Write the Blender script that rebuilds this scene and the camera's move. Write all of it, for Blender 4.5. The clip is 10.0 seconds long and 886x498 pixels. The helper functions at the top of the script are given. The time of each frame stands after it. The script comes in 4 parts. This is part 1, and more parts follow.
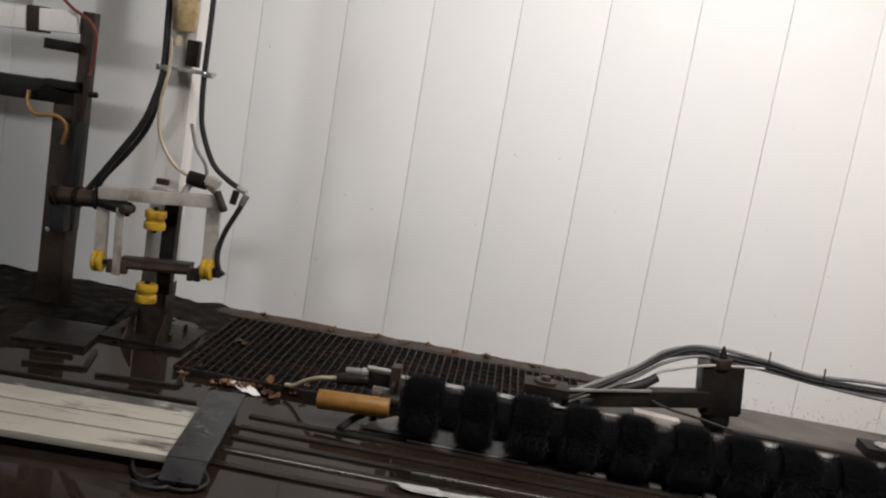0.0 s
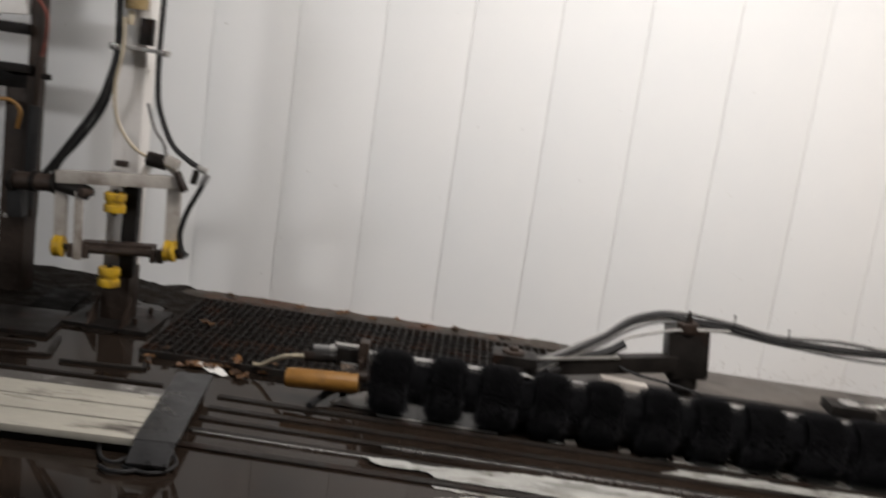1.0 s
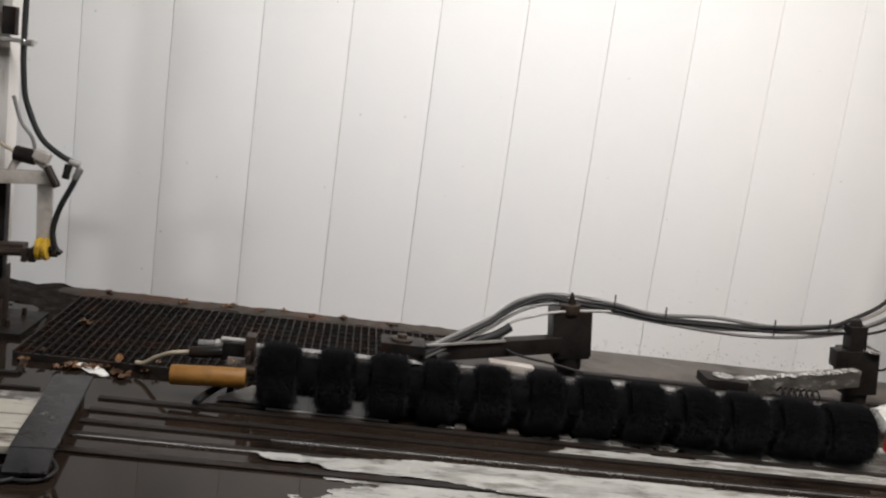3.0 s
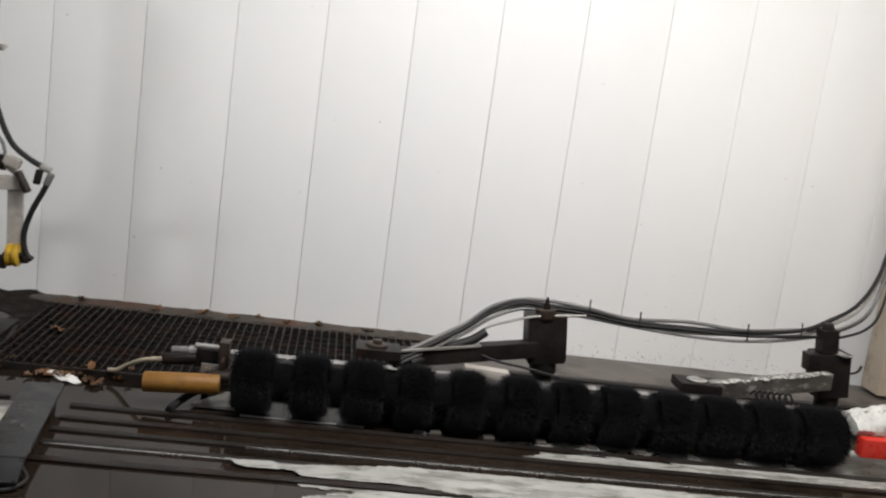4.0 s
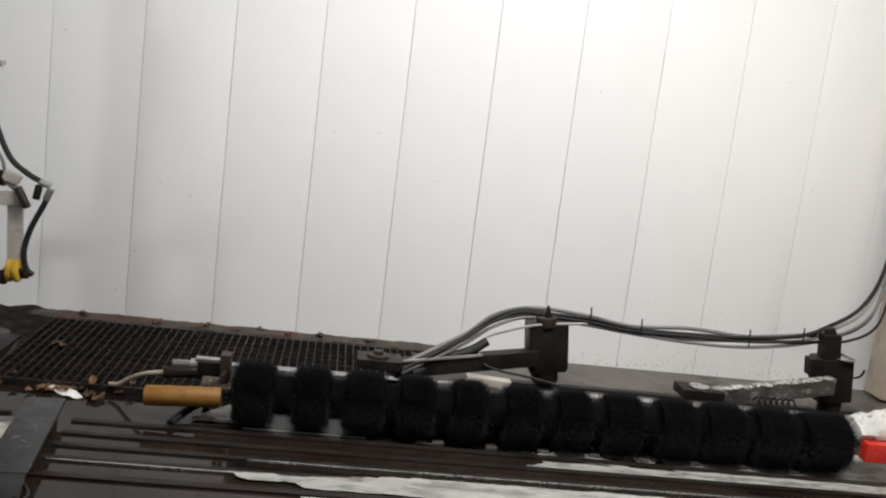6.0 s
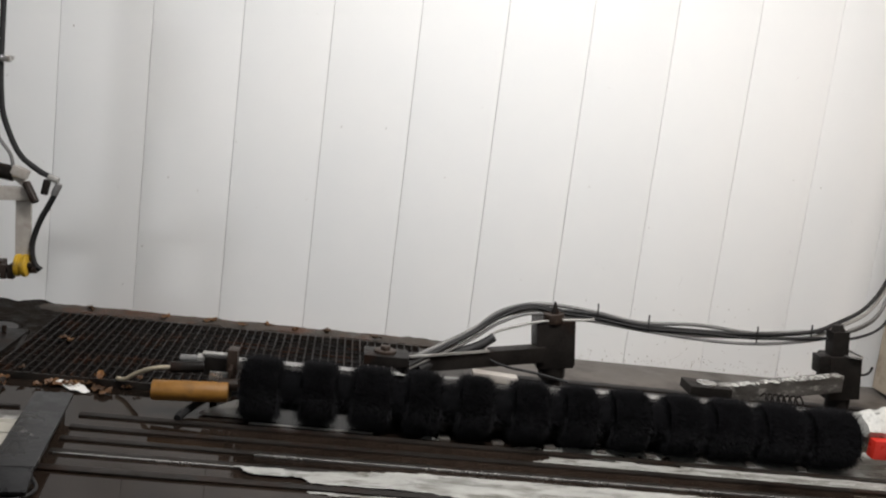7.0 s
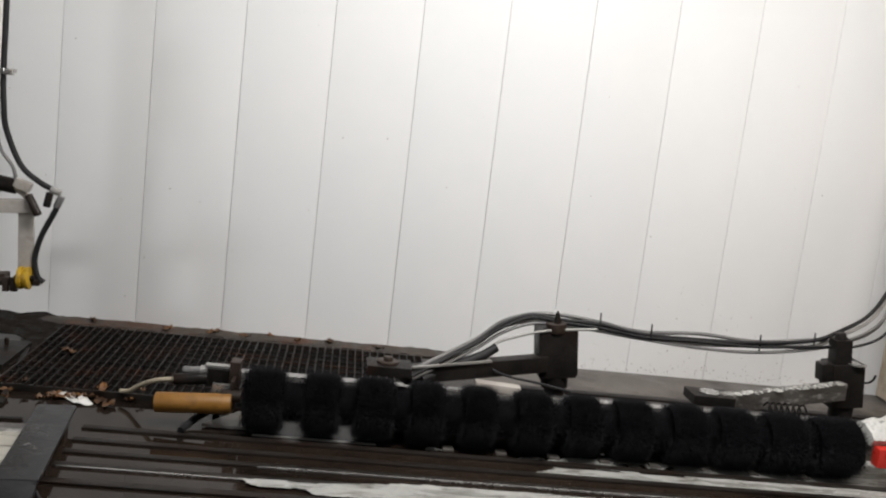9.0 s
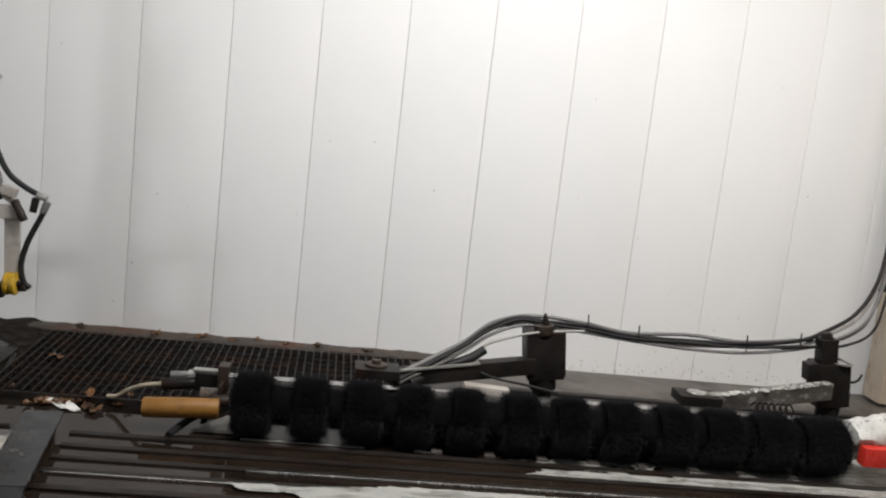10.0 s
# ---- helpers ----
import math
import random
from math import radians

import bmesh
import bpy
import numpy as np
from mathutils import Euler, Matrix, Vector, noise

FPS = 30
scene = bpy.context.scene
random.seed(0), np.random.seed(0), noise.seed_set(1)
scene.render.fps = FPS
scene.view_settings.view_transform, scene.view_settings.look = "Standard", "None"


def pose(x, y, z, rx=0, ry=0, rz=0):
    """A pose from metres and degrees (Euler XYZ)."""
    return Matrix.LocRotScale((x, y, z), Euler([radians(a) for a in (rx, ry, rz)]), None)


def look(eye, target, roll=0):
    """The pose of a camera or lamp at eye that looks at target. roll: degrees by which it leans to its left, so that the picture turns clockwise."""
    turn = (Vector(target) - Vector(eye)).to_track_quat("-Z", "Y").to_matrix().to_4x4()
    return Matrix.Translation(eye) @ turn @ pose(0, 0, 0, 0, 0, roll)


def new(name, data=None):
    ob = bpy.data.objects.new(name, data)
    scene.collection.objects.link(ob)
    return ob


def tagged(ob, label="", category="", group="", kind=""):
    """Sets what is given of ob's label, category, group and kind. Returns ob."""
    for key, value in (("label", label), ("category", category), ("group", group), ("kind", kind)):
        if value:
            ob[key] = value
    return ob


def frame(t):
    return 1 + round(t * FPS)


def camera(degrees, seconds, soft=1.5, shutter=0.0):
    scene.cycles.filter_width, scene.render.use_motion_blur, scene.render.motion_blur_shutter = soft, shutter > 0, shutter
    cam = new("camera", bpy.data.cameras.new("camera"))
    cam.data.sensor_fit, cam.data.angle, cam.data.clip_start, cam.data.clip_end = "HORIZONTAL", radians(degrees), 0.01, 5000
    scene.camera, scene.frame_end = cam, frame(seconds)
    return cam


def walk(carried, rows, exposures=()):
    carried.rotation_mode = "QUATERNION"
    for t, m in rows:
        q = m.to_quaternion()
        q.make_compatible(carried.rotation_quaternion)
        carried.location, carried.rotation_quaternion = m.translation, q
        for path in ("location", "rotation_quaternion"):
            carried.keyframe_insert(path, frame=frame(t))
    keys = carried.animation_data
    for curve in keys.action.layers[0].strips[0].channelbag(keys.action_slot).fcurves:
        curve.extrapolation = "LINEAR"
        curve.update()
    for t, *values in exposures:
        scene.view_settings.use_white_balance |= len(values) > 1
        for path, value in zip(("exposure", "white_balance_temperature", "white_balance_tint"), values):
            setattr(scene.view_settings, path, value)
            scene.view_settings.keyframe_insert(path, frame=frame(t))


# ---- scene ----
# ---------------- camera and its path ----------------
cam = camera(49.9, 10.0, soft=2.1, shutter=0.95)
walk(cam, [
    (0.0, pose(-0.0367, -0.0091, 1.2430, 80.584, -9.428, 5.046)),
    (0.5, pose(-0.0223, -0.0050, 1.2388, 80.472, -9.261, 4.780)),
    (1.0, pose(-0.0128, 0.0013, 1.2348, 79.446, -7.961, 2.989)),
    (1.5, pose(-0.0018, -0.0019, 1.2354, 78.128, -7.432, -1.029)),
    (2.0, pose(0.0068, -0.0083, 1.2437, 79.232, -7.841, -2.301)),
    (2.5, pose(-0.0063, -0.0059, 1.2474, 79.454, -7.556, -3.232)),
    (4.0, pose(0.0007, -0.0011, 1.2491, 80.004, -7.726, -5.384)),
    (4.5, pose(0.0000, 0.0000, 1.2530, 80.659, -7.220, -6.220)),
    (5.0, pose(0.0024, 0.0012, 1.2492, 80.644, -7.035, -5.782)),
    (5.5, pose(0.0080, -0.0014, 1.2504, 80.639, -6.926, -5.598)),
    (7.0, pose(0.0109, -0.0005, 1.2481, 80.309, -6.984, -4.934)),
    (7.5, pose(0.0131, -0.0034, 1.2479, 80.159, -6.855, -5.002)),
    (8.0, pose(0.0097, -0.0014, 1.2532, 80.277, -6.746, -4.953)),
    (8.5, pose(-0.0060, 0.0027, 1.2530, 80.565, -6.601, -4.983)),
    (9.0, pose(0.0061, -0.0008, 1.2551, 80.816, -6.671, -4.914)),
    (9.5, pose(0.0141, -0.0059, 1.2589, 80.837, -6.507, -5.141)),
    (10.0, pose(0.0146, -0.0086, 1.2563, 81.078, -6.400, -5.577)),
], exposures=[(0.0, -0.06, 6700, 13), (1.0, -0.04, 6700, 13), (2.7, 0.04, 6650, 13), (4.0, 0.08, 6500, 11), (8.0, 0.08, 6500, 11), (10.0, 0.03, 6500, 11)])

# ---------------- plan (metres) ----------------
WALL_Y = 4.571          # face of the panelled wall
PANEL = 0.4064          # width of one wall panel
SEAM = -1.7655          # a seam of the panelling
X0, X1 = -7.0, 7.0      # ends of the wash bay
Y0 = -2.2               # opposite wall
CEIL = 3.3

# ---------------- world and lamps ----------------
world = bpy.data.worlds.new("sky")
scene.world = world
world.use_nodes = True
wn = world.node_tree.nodes
sky = wn.new("ShaderNodeTexSky")
sky.sky_type = 'NISHITA'
sky.sun_disc = False
sky.sun_elevation = radians(35)
sky.sun_rotation = radians(80)
sky.air_density, sky.dust_density = 1.5, 4.0
wn["Background"].inputs["Strength"].default_value = 0.03
world.node_tree.links.new(sky.outputs["Color"], wn["Background"].inputs["Color"])

sun = new("sun", bpy.data.lights.new("sun", 'SUN'))
sun.data.energy, sun.data.angle, sun.data.color = 0.5, radians(12), (1.0, 0.96, 0.9)
sun.matrix_world = look((8, -3, 6), (0, 0, 0))


def bay_lamp(place, tilt, sx, sy, watts, colour):
    """A long lamp panel, facing down at tilt 0 and the panelled wall at tilt 90."""
    lamp = new("bay_lamp_light", bpy.data.lights.new("bay_lamp_light", 'AREA'))
    lamp.data.shape, lamp.data.size, lamp.data.size_y = 'RECTANGLE', sx, sy
    lamp.data.energy, lamp.data.color = watts, colour
    lamp.matrix_world = pose(*place, tilt) @ pose(0, 0, -0.07)


LAMPS = [((0.85, 2.12, CEIL - 0.06), 14, 2.3, 0.5, 136, (1.0, 0.985, 0.965)), ((4.2, 2.2, CEIL - 0.06), 12, 1.8, 0.5, 52, (1.0, 0.86, 0.74)),
         ((-5.5, Y0 + 0.06, 2.55), 84, 1.0, 0.5, 90, (0.95, 0.98, 1.0))]
for row in LAMPS:
    bay_lamp(*row)


# ---------------- materials ----------------
def material(name, colours, rough=(0.4, 0.6), metal=0.0, scale=6.0, fine=60.0, bump=0.15, depth=0.01, coat=0.0,
             stain=None, stain_scale=3.0, stain_at=(0.5, 0.65), island=0.0, spec=0.5, stretch=(1, 1, 1)):
    """Two-scale noise between two colours, a stain colour in patches, roughness range and relief."""
    m = bpy.data.materials.new(name)
    m.use_nodes = True
    n, l = m.node_tree.nodes, m.node_tree.links
    b = n["Principled BSDF"]
    tc = n.new("ShaderNodeTexCoord")
    mp = n.new("ShaderNodeMapping")
    mp.inputs["Scale"].default_value = stretch
    geo = n.new("ShaderNodeNewGeometry")
    l.new(geo.outputs["Position"], mp.inputs["Vector"])

    def noise_node(s, detail, rough_):
        t = n.new("ShaderNodeTexNoise")
        t.inputs["Scale"].default_value, t.inputs["Detail"].default_value = s, detail
        t.inputs["Roughness"].default_value = rough_
        l.new(mp.outputs["Vector"], t.inputs["Vector"])
        return t.outputs["Fac"]

    big, small = noise_node(scale, 5, 0.6), noise_node(fine, 4, 0.65)
    add = n.new("ShaderNodeMath")
    add.operation = 'MULTIPLY_ADD'
    l.new(small, add.inputs[0])
    add.inputs[1].default_value = 0.45
    l.new(big, add.inputs[2])
    ramp = n.new("ShaderNodeMapRange")
    ramp.inputs[1].default_value, ramp.inputs[2].default_value = 0.5, 0.95
    l.new(add.outputs[0], ramp.inputs[0])
    mix = n.new("ShaderNodeMix")
    mix.data_type = 'RGBA'
    mix.inputs[6].default_value, mix.inputs[7].default_value = (*colours[0], 1), (*colours[1], 1)
    l.new(ramp.outputs[0], mix.inputs[0])
    out = mix.outputs[2]
    if stain:
        sn = noise_node(stain_scale, 8, 0.68)
        sr = n.new("ShaderNodeMapRange")
        sr.inputs[1].default_value, sr.inputs[2].default_value = stain_at
        l.new(sn, sr.inputs[0])
        mx = n.new("ShaderNodeMix")
        mx.data_type = 'RGBA'
        l.new(sr.outputs[0], mx.inputs[0])
        l.new(out, mx.inputs[6])
        mx.inputs[7].default_value = (*stain, 1)
        out = mx.outputs[2]
    if island:
        oi = n.new("ShaderNodeObjectInfo")
        hs = n.new("ShaderNodeHueSaturation")
        mr = n.new("ShaderNodeMapRange")
        mr.inputs[3].default_value, mr.inputs[4].default_value = 1 - island, 1 + island
        l.new(oi.outputs["Random"], mr.inputs[0])
        l.new(mr.outputs[0], hs.inputs["Value"])
        l.new(out, hs.inputs["Color"])
        out = hs.outputs["Color"]
    l.new(out, b.inputs["Base Color"])
    rr = n.new("ShaderNodeMapRange")
    rr.inputs[1].default_value, rr.inputs[2].default_value = 0.35, 0.65
    rr.inputs[3].default_value, rr.inputs[4].default_value = rough
    l.new(big, rr.inputs[0])
    l.new(rr.outputs[0], b.inputs["Roughness"])
    b.inputs["Metallic"].default_value = metal
    b.inputs["Specular IOR Level"].default_value = spec
    b.inputs["Coat Weight"].default_value = coat
    b.inputs["Coat Roughness"].default_value = 0.08
    if bump:
        bp = n.new("ShaderNodeBump")
        bp.inputs["Strength"].default_value, bp.inputs["Distance"].default_value = bump, depth
        l.new(add.outputs[0], bp.inputs["Height"])
        l.new(bp.outputs["Normal"], b.inputs["Normal"])
    return m


PVC = material("white_pvc", ((0.80, 0.81, 0.81), (0.84, 0.84, 0.83)), (0.42, 0.46), scale=0.8, fine=5, bump=0.02, depth=0.02, island=0.008)
SEAM_DARK = material("seam_grey", ((0.14, 0.13, 0.12), (0.34, 0.31, 0.28)), (0.6, 0.8), scale=3, fine=40)
CONCRETE_WET = material("wet_concrete", ((0.011, 0.0075, 0.0055), (0.025, 0.0178, 0.0136)), (0.012, 0.05), scale=1.7, fine=12, bump=0.02, depth=0.004,
                        stain=(0.006, 0.0045, 0.0035), stain_scale=1.6, spec=0.19)
KERB_MAT = material("rusty_kerb", ((0.022, 0.017, 0.013), (0.075, 0.06, 0.048)), (0.45, 0.8), scale=8, fine=70, bump=0.5,
                    stain=(0.08, 0.033, 0.016), stain_scale=5)
KERB_DRY = material("damp_concrete", ((0.075, 0.066, 0.058), (0.14, 0.126, 0.112)), (0.4, 0.7), scale=5, fine=60, bump=0.3,
                    stain=(0.05, 0.042, 0.035), stain_scale=3)
STEEL_DARK = material("dark_wet_steel", ((0.007, 0.0062, 0.0058), (0.019, 0.0165, 0.015)), (0.3, 0.5), metal=0.0, scale=9, fine=90, bump=0.25,
                      stain=(0.026, 0.012, 0.0075), stain_scale=6, stain_at=(0.56, 0.72), spec=0.10)
STEEL_GREY = material("galvanised_steel", ((0.30, 0.29, 0.27), (0.46, 0.45, 0.43)), (0.28, 0.5), metal=0.55, scale=7, fine=80, bump=0.15,
                      stain=(0.20, 0.15, 0.11), stain_scale=4, stain_at=(0.52, 0.75))
PLATE_SCUFF = material("scuffed_plate", ((0.011, 0.011, 0.0115), (0.025, 0.025, 0.0262)), (0.2, 0.45), scale=9, fine=80, bump=0.35,
                       stain=(0.19, 0.185, 0.175), stain_scale=11, stain_at=(0.62, 0.68), spec=0.4)
STEEL_BROWN = material("brown_stained_steel", ((0.018, 0.012, 0.009), (0.056, 0.041, 0.033)), (0.35, 0.6), metal=0.0, scale=5, fine=70, bump=0.3,
                       stain=(0.013, 0.0075, 0.005), stain_scale=3, spec=0.2)
STEEL_RUST = material("rusty_rail", ((0.008, 0.0068, 0.0058), (0.019, 0.016, 0.0135)), (0.35, 0.6), metal=0.0, scale=6, fine=80, bump=0.3,
                      stain=(0.016, 0.009, 0.006), stain_scale=5, spec=0.22)
CHROME = material("wet_bright_steel", ((0.36, 0.35, 0.34), (0.50, 0.49, 0.47)), (0.16, 0.32), metal=0.8, scale=10, fine=90, bump=0.1)
WHITE_PLASTIC = material("white_slide_plastic", ((0.29, 0.275, 0.235), (0.41, 0.39, 0.335)), (0.25, 0.45), scale=4, fine=40, bump=0.1,
                         stain=(0.05, 0.04, 0.033), stain_scale=4, stain_at=(0.55, 0.66), stretch=(0.5, 2, 1))
WHITE_PAINT = material("dirty_white_paint", ((0.30, 0.27, 0.24), (0.46, 0.43, 0.39)), (0.35, 0.55), scale=6, fine=60, bump=0.12,
                       stain=(0.12, 0.085, 0.065), stain_scale=5, stain_at=(0.52, 0.72))
BRISTLE = material("black_bristle", ((0.019, 0.019, 0.0206), (0.026, 0.026, 0.028)), (0.95, 1.0), scale=20, fine=160, bump=0.0, spec=0.0)
# Darker copy of the bristle colour, with the shade between hairs put in.
BRISTLE_SHADE = material("shaded_bristle", ((0.0045, 0.0045, 0.005), (0.0065, 0.0065, 0.0071)), (0.95, 1.0), scale=20, fine=160, bump=0.0, spec=0.0)
RUBBER = material("black_rubber", ((0.008, 0.008, 0.009), (0.018, 0.0175, 0.0175)), (0.45, 0.65), scale=12, fine=90, bump=0.1, spec=0.3)
HOSE_GREY = material("grey_hose", ((0.10, 0.10, 0.10), (0.19, 0.185, 0.18)), (0.28, 0.45), scale=12, fine=90, bump=0.1)
HOSE_PALE = material("pale_hose", ((0.22, 0.215, 0.20), (0.34, 0.33, 0.31)), (0.3, 0.45), scale=12, fine=90, bump=0.1)
HOSE_CREAM = material("cream_tube", ((0.33, 0.28, 0.20), (0.44, 0.38, 0.28)), (0.25, 0.4), scale=12, fine=90, bump=0.05)
HOSE_RED = material("red_brown_tube", ((0.16, 0.035, 0.025), (0.24, 0.06, 0.04)), (0.3, 0.45), scale=12, fine=90, bump=0.05)
HOSE_ORANGE = material("orange_tube", ((0.24, 0.12, 0.03), (0.32, 0.175, 0.055)), (0.3, 0.45), scale=12, fine=90, bump=0.05)
YELLOW = material("yellow_plastic", ((0.40, 0.235, 0.012), (0.54, 0.34, 0.02)), (0.35, 0.55), scale=10, fine=70, bump=0.1,
                  stain=(0.16, 0.09, 0.015), stain_scale=16, stain_at=(0.48, 0.64))
AMBER = material("amber_plastic", ((0.18, 0.080, 0.012), (0.26, 0.122, 0.02)), (0.4, 0.6), scale=8, fine=70, bump=0.2,
                 stain=(0.11, 0.05, 0.012), stain_scale=9, stain_at=(0.52, 0.70))
RED_PLASTIC = material("red_plastic", ((0.48, 0.022, 0.014), (0.60, 0.045, 0.03)), (0.25, 0.45), scale=8, fine=60, bump=0.1,
                       stain=(0.75, 0.55, 0.5), stain_scale=18, stain_at=(0.66, 0.74))
FOAM = material("soap_foam", ((0.38, 0.38, 0.36), (0.60, 0.60, 0.57)), (0.35, 0.6), scale=14, fine=130, bump=0.5, depth=0.010,
                stain=(0.10, 0.10, 0.095), stain_scale=20, stain_at=(0.57, 0.63))
FOAM_THIN = material("thin_soap_film", ((0.21, 0.21, 0.197), (0.40, 0.40, 0.378)), (0.2, 0.45), scale=6, fine=70, bump=0.3, stain=(0.10, 0.095, 0.078), stain_scale=8, stain_at=(0.50, 0.66), stretch=(0.6, 2, 1))
TAN_POST = material("tan_painted_steel", ((0.40, 0.33, 0.25), (0.50, 0.43, 0.34)), (0.4, 0.6), scale=4, fine=60, bump=0.15,
                    stain=(0.26, 0.19, 0.13), stain_scale=5, stain_at=(0.56, 0.75))
LEAF_MAT = material("dead_leaf", ((0.035, 0.015, 0.008), (0.17, 0.078, 0.022)), (0.5, 0.7), scale=20, fine=120, bump=0.3, island=0.55)
MAST_PAINT = material("pale_mast_paint", ((0.72, 0.69, 0.66), (0.82, 0.80, 0.77)), (0.3, 0.5), scale=4, fine=60, bump=0.08,
                      stain=(0.36, 0.30, 0.26), stain_scale=5, stain_at=(0.58, 0.8), stretch=(3, 3, 0.6))
GRATE = material("grating_steel", ((0.005, 0.0045, 0.0043), (0.019, 0.0155, 0.0135)), (0.32, 0.55), scale=9, fine=90, bump=0.2,
                 stain=(0.035, 0.015, 0.008), stain_scale=6, spec=0.12)
SPLASH = material("dried_splash", ((0.22, 0.19, 0.16), (0.38, 0.34, 0.30)), (0.6, 0.8), scale=20, fine=120, bump=0.1)
# Near black: paints the shade under the grating, and colours other black parts.
PIT_BLACK = material("pit_shade_and_black_parts", ((0.002, 0.0018, 0.0016), (0.006, 0.005, 0.0042)), (0.5, 0.9), scale=14, fine=90, bump=0.5, spec=0.1)
PAPER = material("wet_paper", ((0.62, 0.61, 0.58), (0.76, 0.75, 0.72)), (0.4, 0.6), scale=14, fine=90, bump=0.2)
SOAPY_STEEL = material("soap_streaked_steel", ((0.035, 0.031, 0.028), (0.10, 0.095, 0.088)), (0.3, 0.55), scale=14, fine=90, bump=0.4,
                       stain=(0.34, 0.33, 0.31), stain_scale=22, stain_at=(0.54, 0.70), stretch=(0.6, 0.6, 1.6))
DIRT = material("dark_mud", ((0.006, 0.0048, 0.0038), (0.019, 0.014, 0.0105)), (0.4, 0.8), scale=14, fine=120, bump=0.8, depth=0.02, spec=0.08)
PLASTER = material("grey_painted_block", ((0.13, 0.135, 0.14), (0.20, 0.205, 0.21)), (0.5, 0.7), scale=3, fine=40, bump=0.2)
BOWL = material("clouded_amber_plastic", ((0.26, 0.185, 0.085), (0.40, 0.31, 0.17)), (0.2, 0.4), scale=14, fine=80, bump=0.1,
                stain=(0.12, 0.075, 0.03), stain_scale=12, stain_at=(0.5, 0.7))
LAMP_GLOW = bpy.data.materials.new("lamp_diffuser")
LAMP_GLOW.use_nodes = True
LAMP_GLOW.node_tree.nodes["Principled BSDF"].inputs["Emission Color"].default_value = (1, 0.97, 0.92, 1)
LAMP_GLOW.node_tree.nodes["Principled BSDF"].inputs["Emission Strength"].default_value = 3.0


# ---------------- mesh helpers ----------------
def bm_box(bm, c, s, rot=(0, 0, 0), bevel=0.0):
    made = bmesh.ops.create_cube(bm, size=1.0, matrix=pose(*c, *rot) @ Matrix.Diagonal((*s, 1)))
    if bevel:
        edges = list({e for v in made["verts"] for e in v.link_edges})
        bmesh.ops.bevel(bm, geom=edges, offset=bevel, segments=2, profile=0.7, affect='EDGES')


def bm_beam(bm, a, b, w, t, bevel=0.003, roll=0.0):
    """A bar of section w x t from a to b."""
    a, b = Vector(a), Vector(b)
    q = (b - a).to_track_quat('Z', 'Y')
    m = Matrix.Translation((a + b) / 2) @ q.to_matrix().to_4x4() @ pose(0, 0, 0, 0, 0, roll) @ Matrix.Diagonal((w, t, (b - a).length, 1))
    made = bmesh.ops.create_cube(bm, size=1.0, matrix=m)
    if bevel:
        bmesh.ops.bevel(bm, geom=list({e for v in made["verts"] for e in v.link_edges}), offset=bevel, segments=2, profile=0.7, affect='EDGES')


def bm_cyl(bm, a, b, r, r2=None, seg=24, bevel=0.0):
    a, b = Vector(a), Vector(b)
    q = (b - a).to_track_quat('Z', 'Y')
    made = bmesh.ops.create_cone(bm, cap_ends=True, segments=seg, radius1=r, radius2=r if r2 is None else r2, depth=(b - a).length,
                                 matrix=Matrix.Translation((a + b) / 2) @ q.to_matrix().to_4x4())
    if bevel:
        faces = [f for f in {f for v in made["verts"] for f in v.link_faces} if len(f.verts) > 4]
        bmesh.ops.bevel(bm, geom=list({e for f in faces for e in f.edges}), offset=bevel, segments=2, profile=0.6, affect='EDGES')


def smooth_path(pts, n=8):
    """Catmull-Rom through the points."""
    p = [Vector(q) for q in pts]
    p = [2 * p[0] - p[1]] + p + [2 * p[-1] - p[-2]]
    out = []
    for i in range(1, len(p) - 2):
        for k in range(n):
            t = k / n
            out.append(0.5 * (2 * p[i] + (p[i + 1] - p[i - 1]) * t + (2 * p[i - 1] - 5 * p[i] + 4 * p[i + 1] - p[i + 2]) * t * t
                              + (3 * p[i] - p[i - 1] - 3 * p[i + 1] + p[i + 2]) * t ** 3))
    return out + [p[-2]]


def bm_tube(bm, pts, r, seg=10, n=8):
    path = smooth_path(pts, n)
    rings, up = [], Vector((0.13, 0.31, 0.94))
    for i, c in enumerate(path):
        d = (path[min(i + 1, len(path) - 1)] - path[max(i - 1, 0)]).normalized()
        a = d.cross(up)
        if a.length < 0.05:
            a = d.cross(Vector((1, 0, 0)))
        a.normalize()
        b = d.cross(a)
        up = b
        up = -up if up.dot(Vector((0.13, 0.31, 0.94))) < 0 else up
        rings.append([bm.verts.new(c + r * (math.cos(2 * math.pi * k / seg) * a + math.sin(2 * math.pi * k / seg) * b)) for k in range(seg)])
    for r0, r1 in zip(rings, rings[1:]):
        # least twist between rings
        s = min(range(seg), key=lambda s: (r0[0].co - r1[s].co).length)
        flip = (r0[1].co - r1[(s + 1) % seg].co).length > (r0[1].co - r1[(s - 1) % seg].co).length
        for k in range(seg):
            i0, i1 = ((s + k) % seg, (s + k + 1) % seg) if not flip else ((s - k) % seg, (s - k - 1) % seg)
            bm.faces.new((r0[k], r0[(k + 1) % seg], r1[i1], r1[i0]))
    bm.faces.new(rings[0])
    bm.faces.new(rings[-1])
    bmesh.ops.recalc_face_normals(bm, faces=bm.faces)


def mesh_of(name, bm, mat, smooth=True):
    bmesh.ops.recalc_face_normals(bm, faces=bm.faces)
    me = bpy.data.meshes.new(name)
    bm.to_mesh(me)
    bm.free()
    me.materials.append(mat)
    if smooth:
        me.shade_smooth()
        me.set_sharp_from_angle(angle=radians(38))
    return me


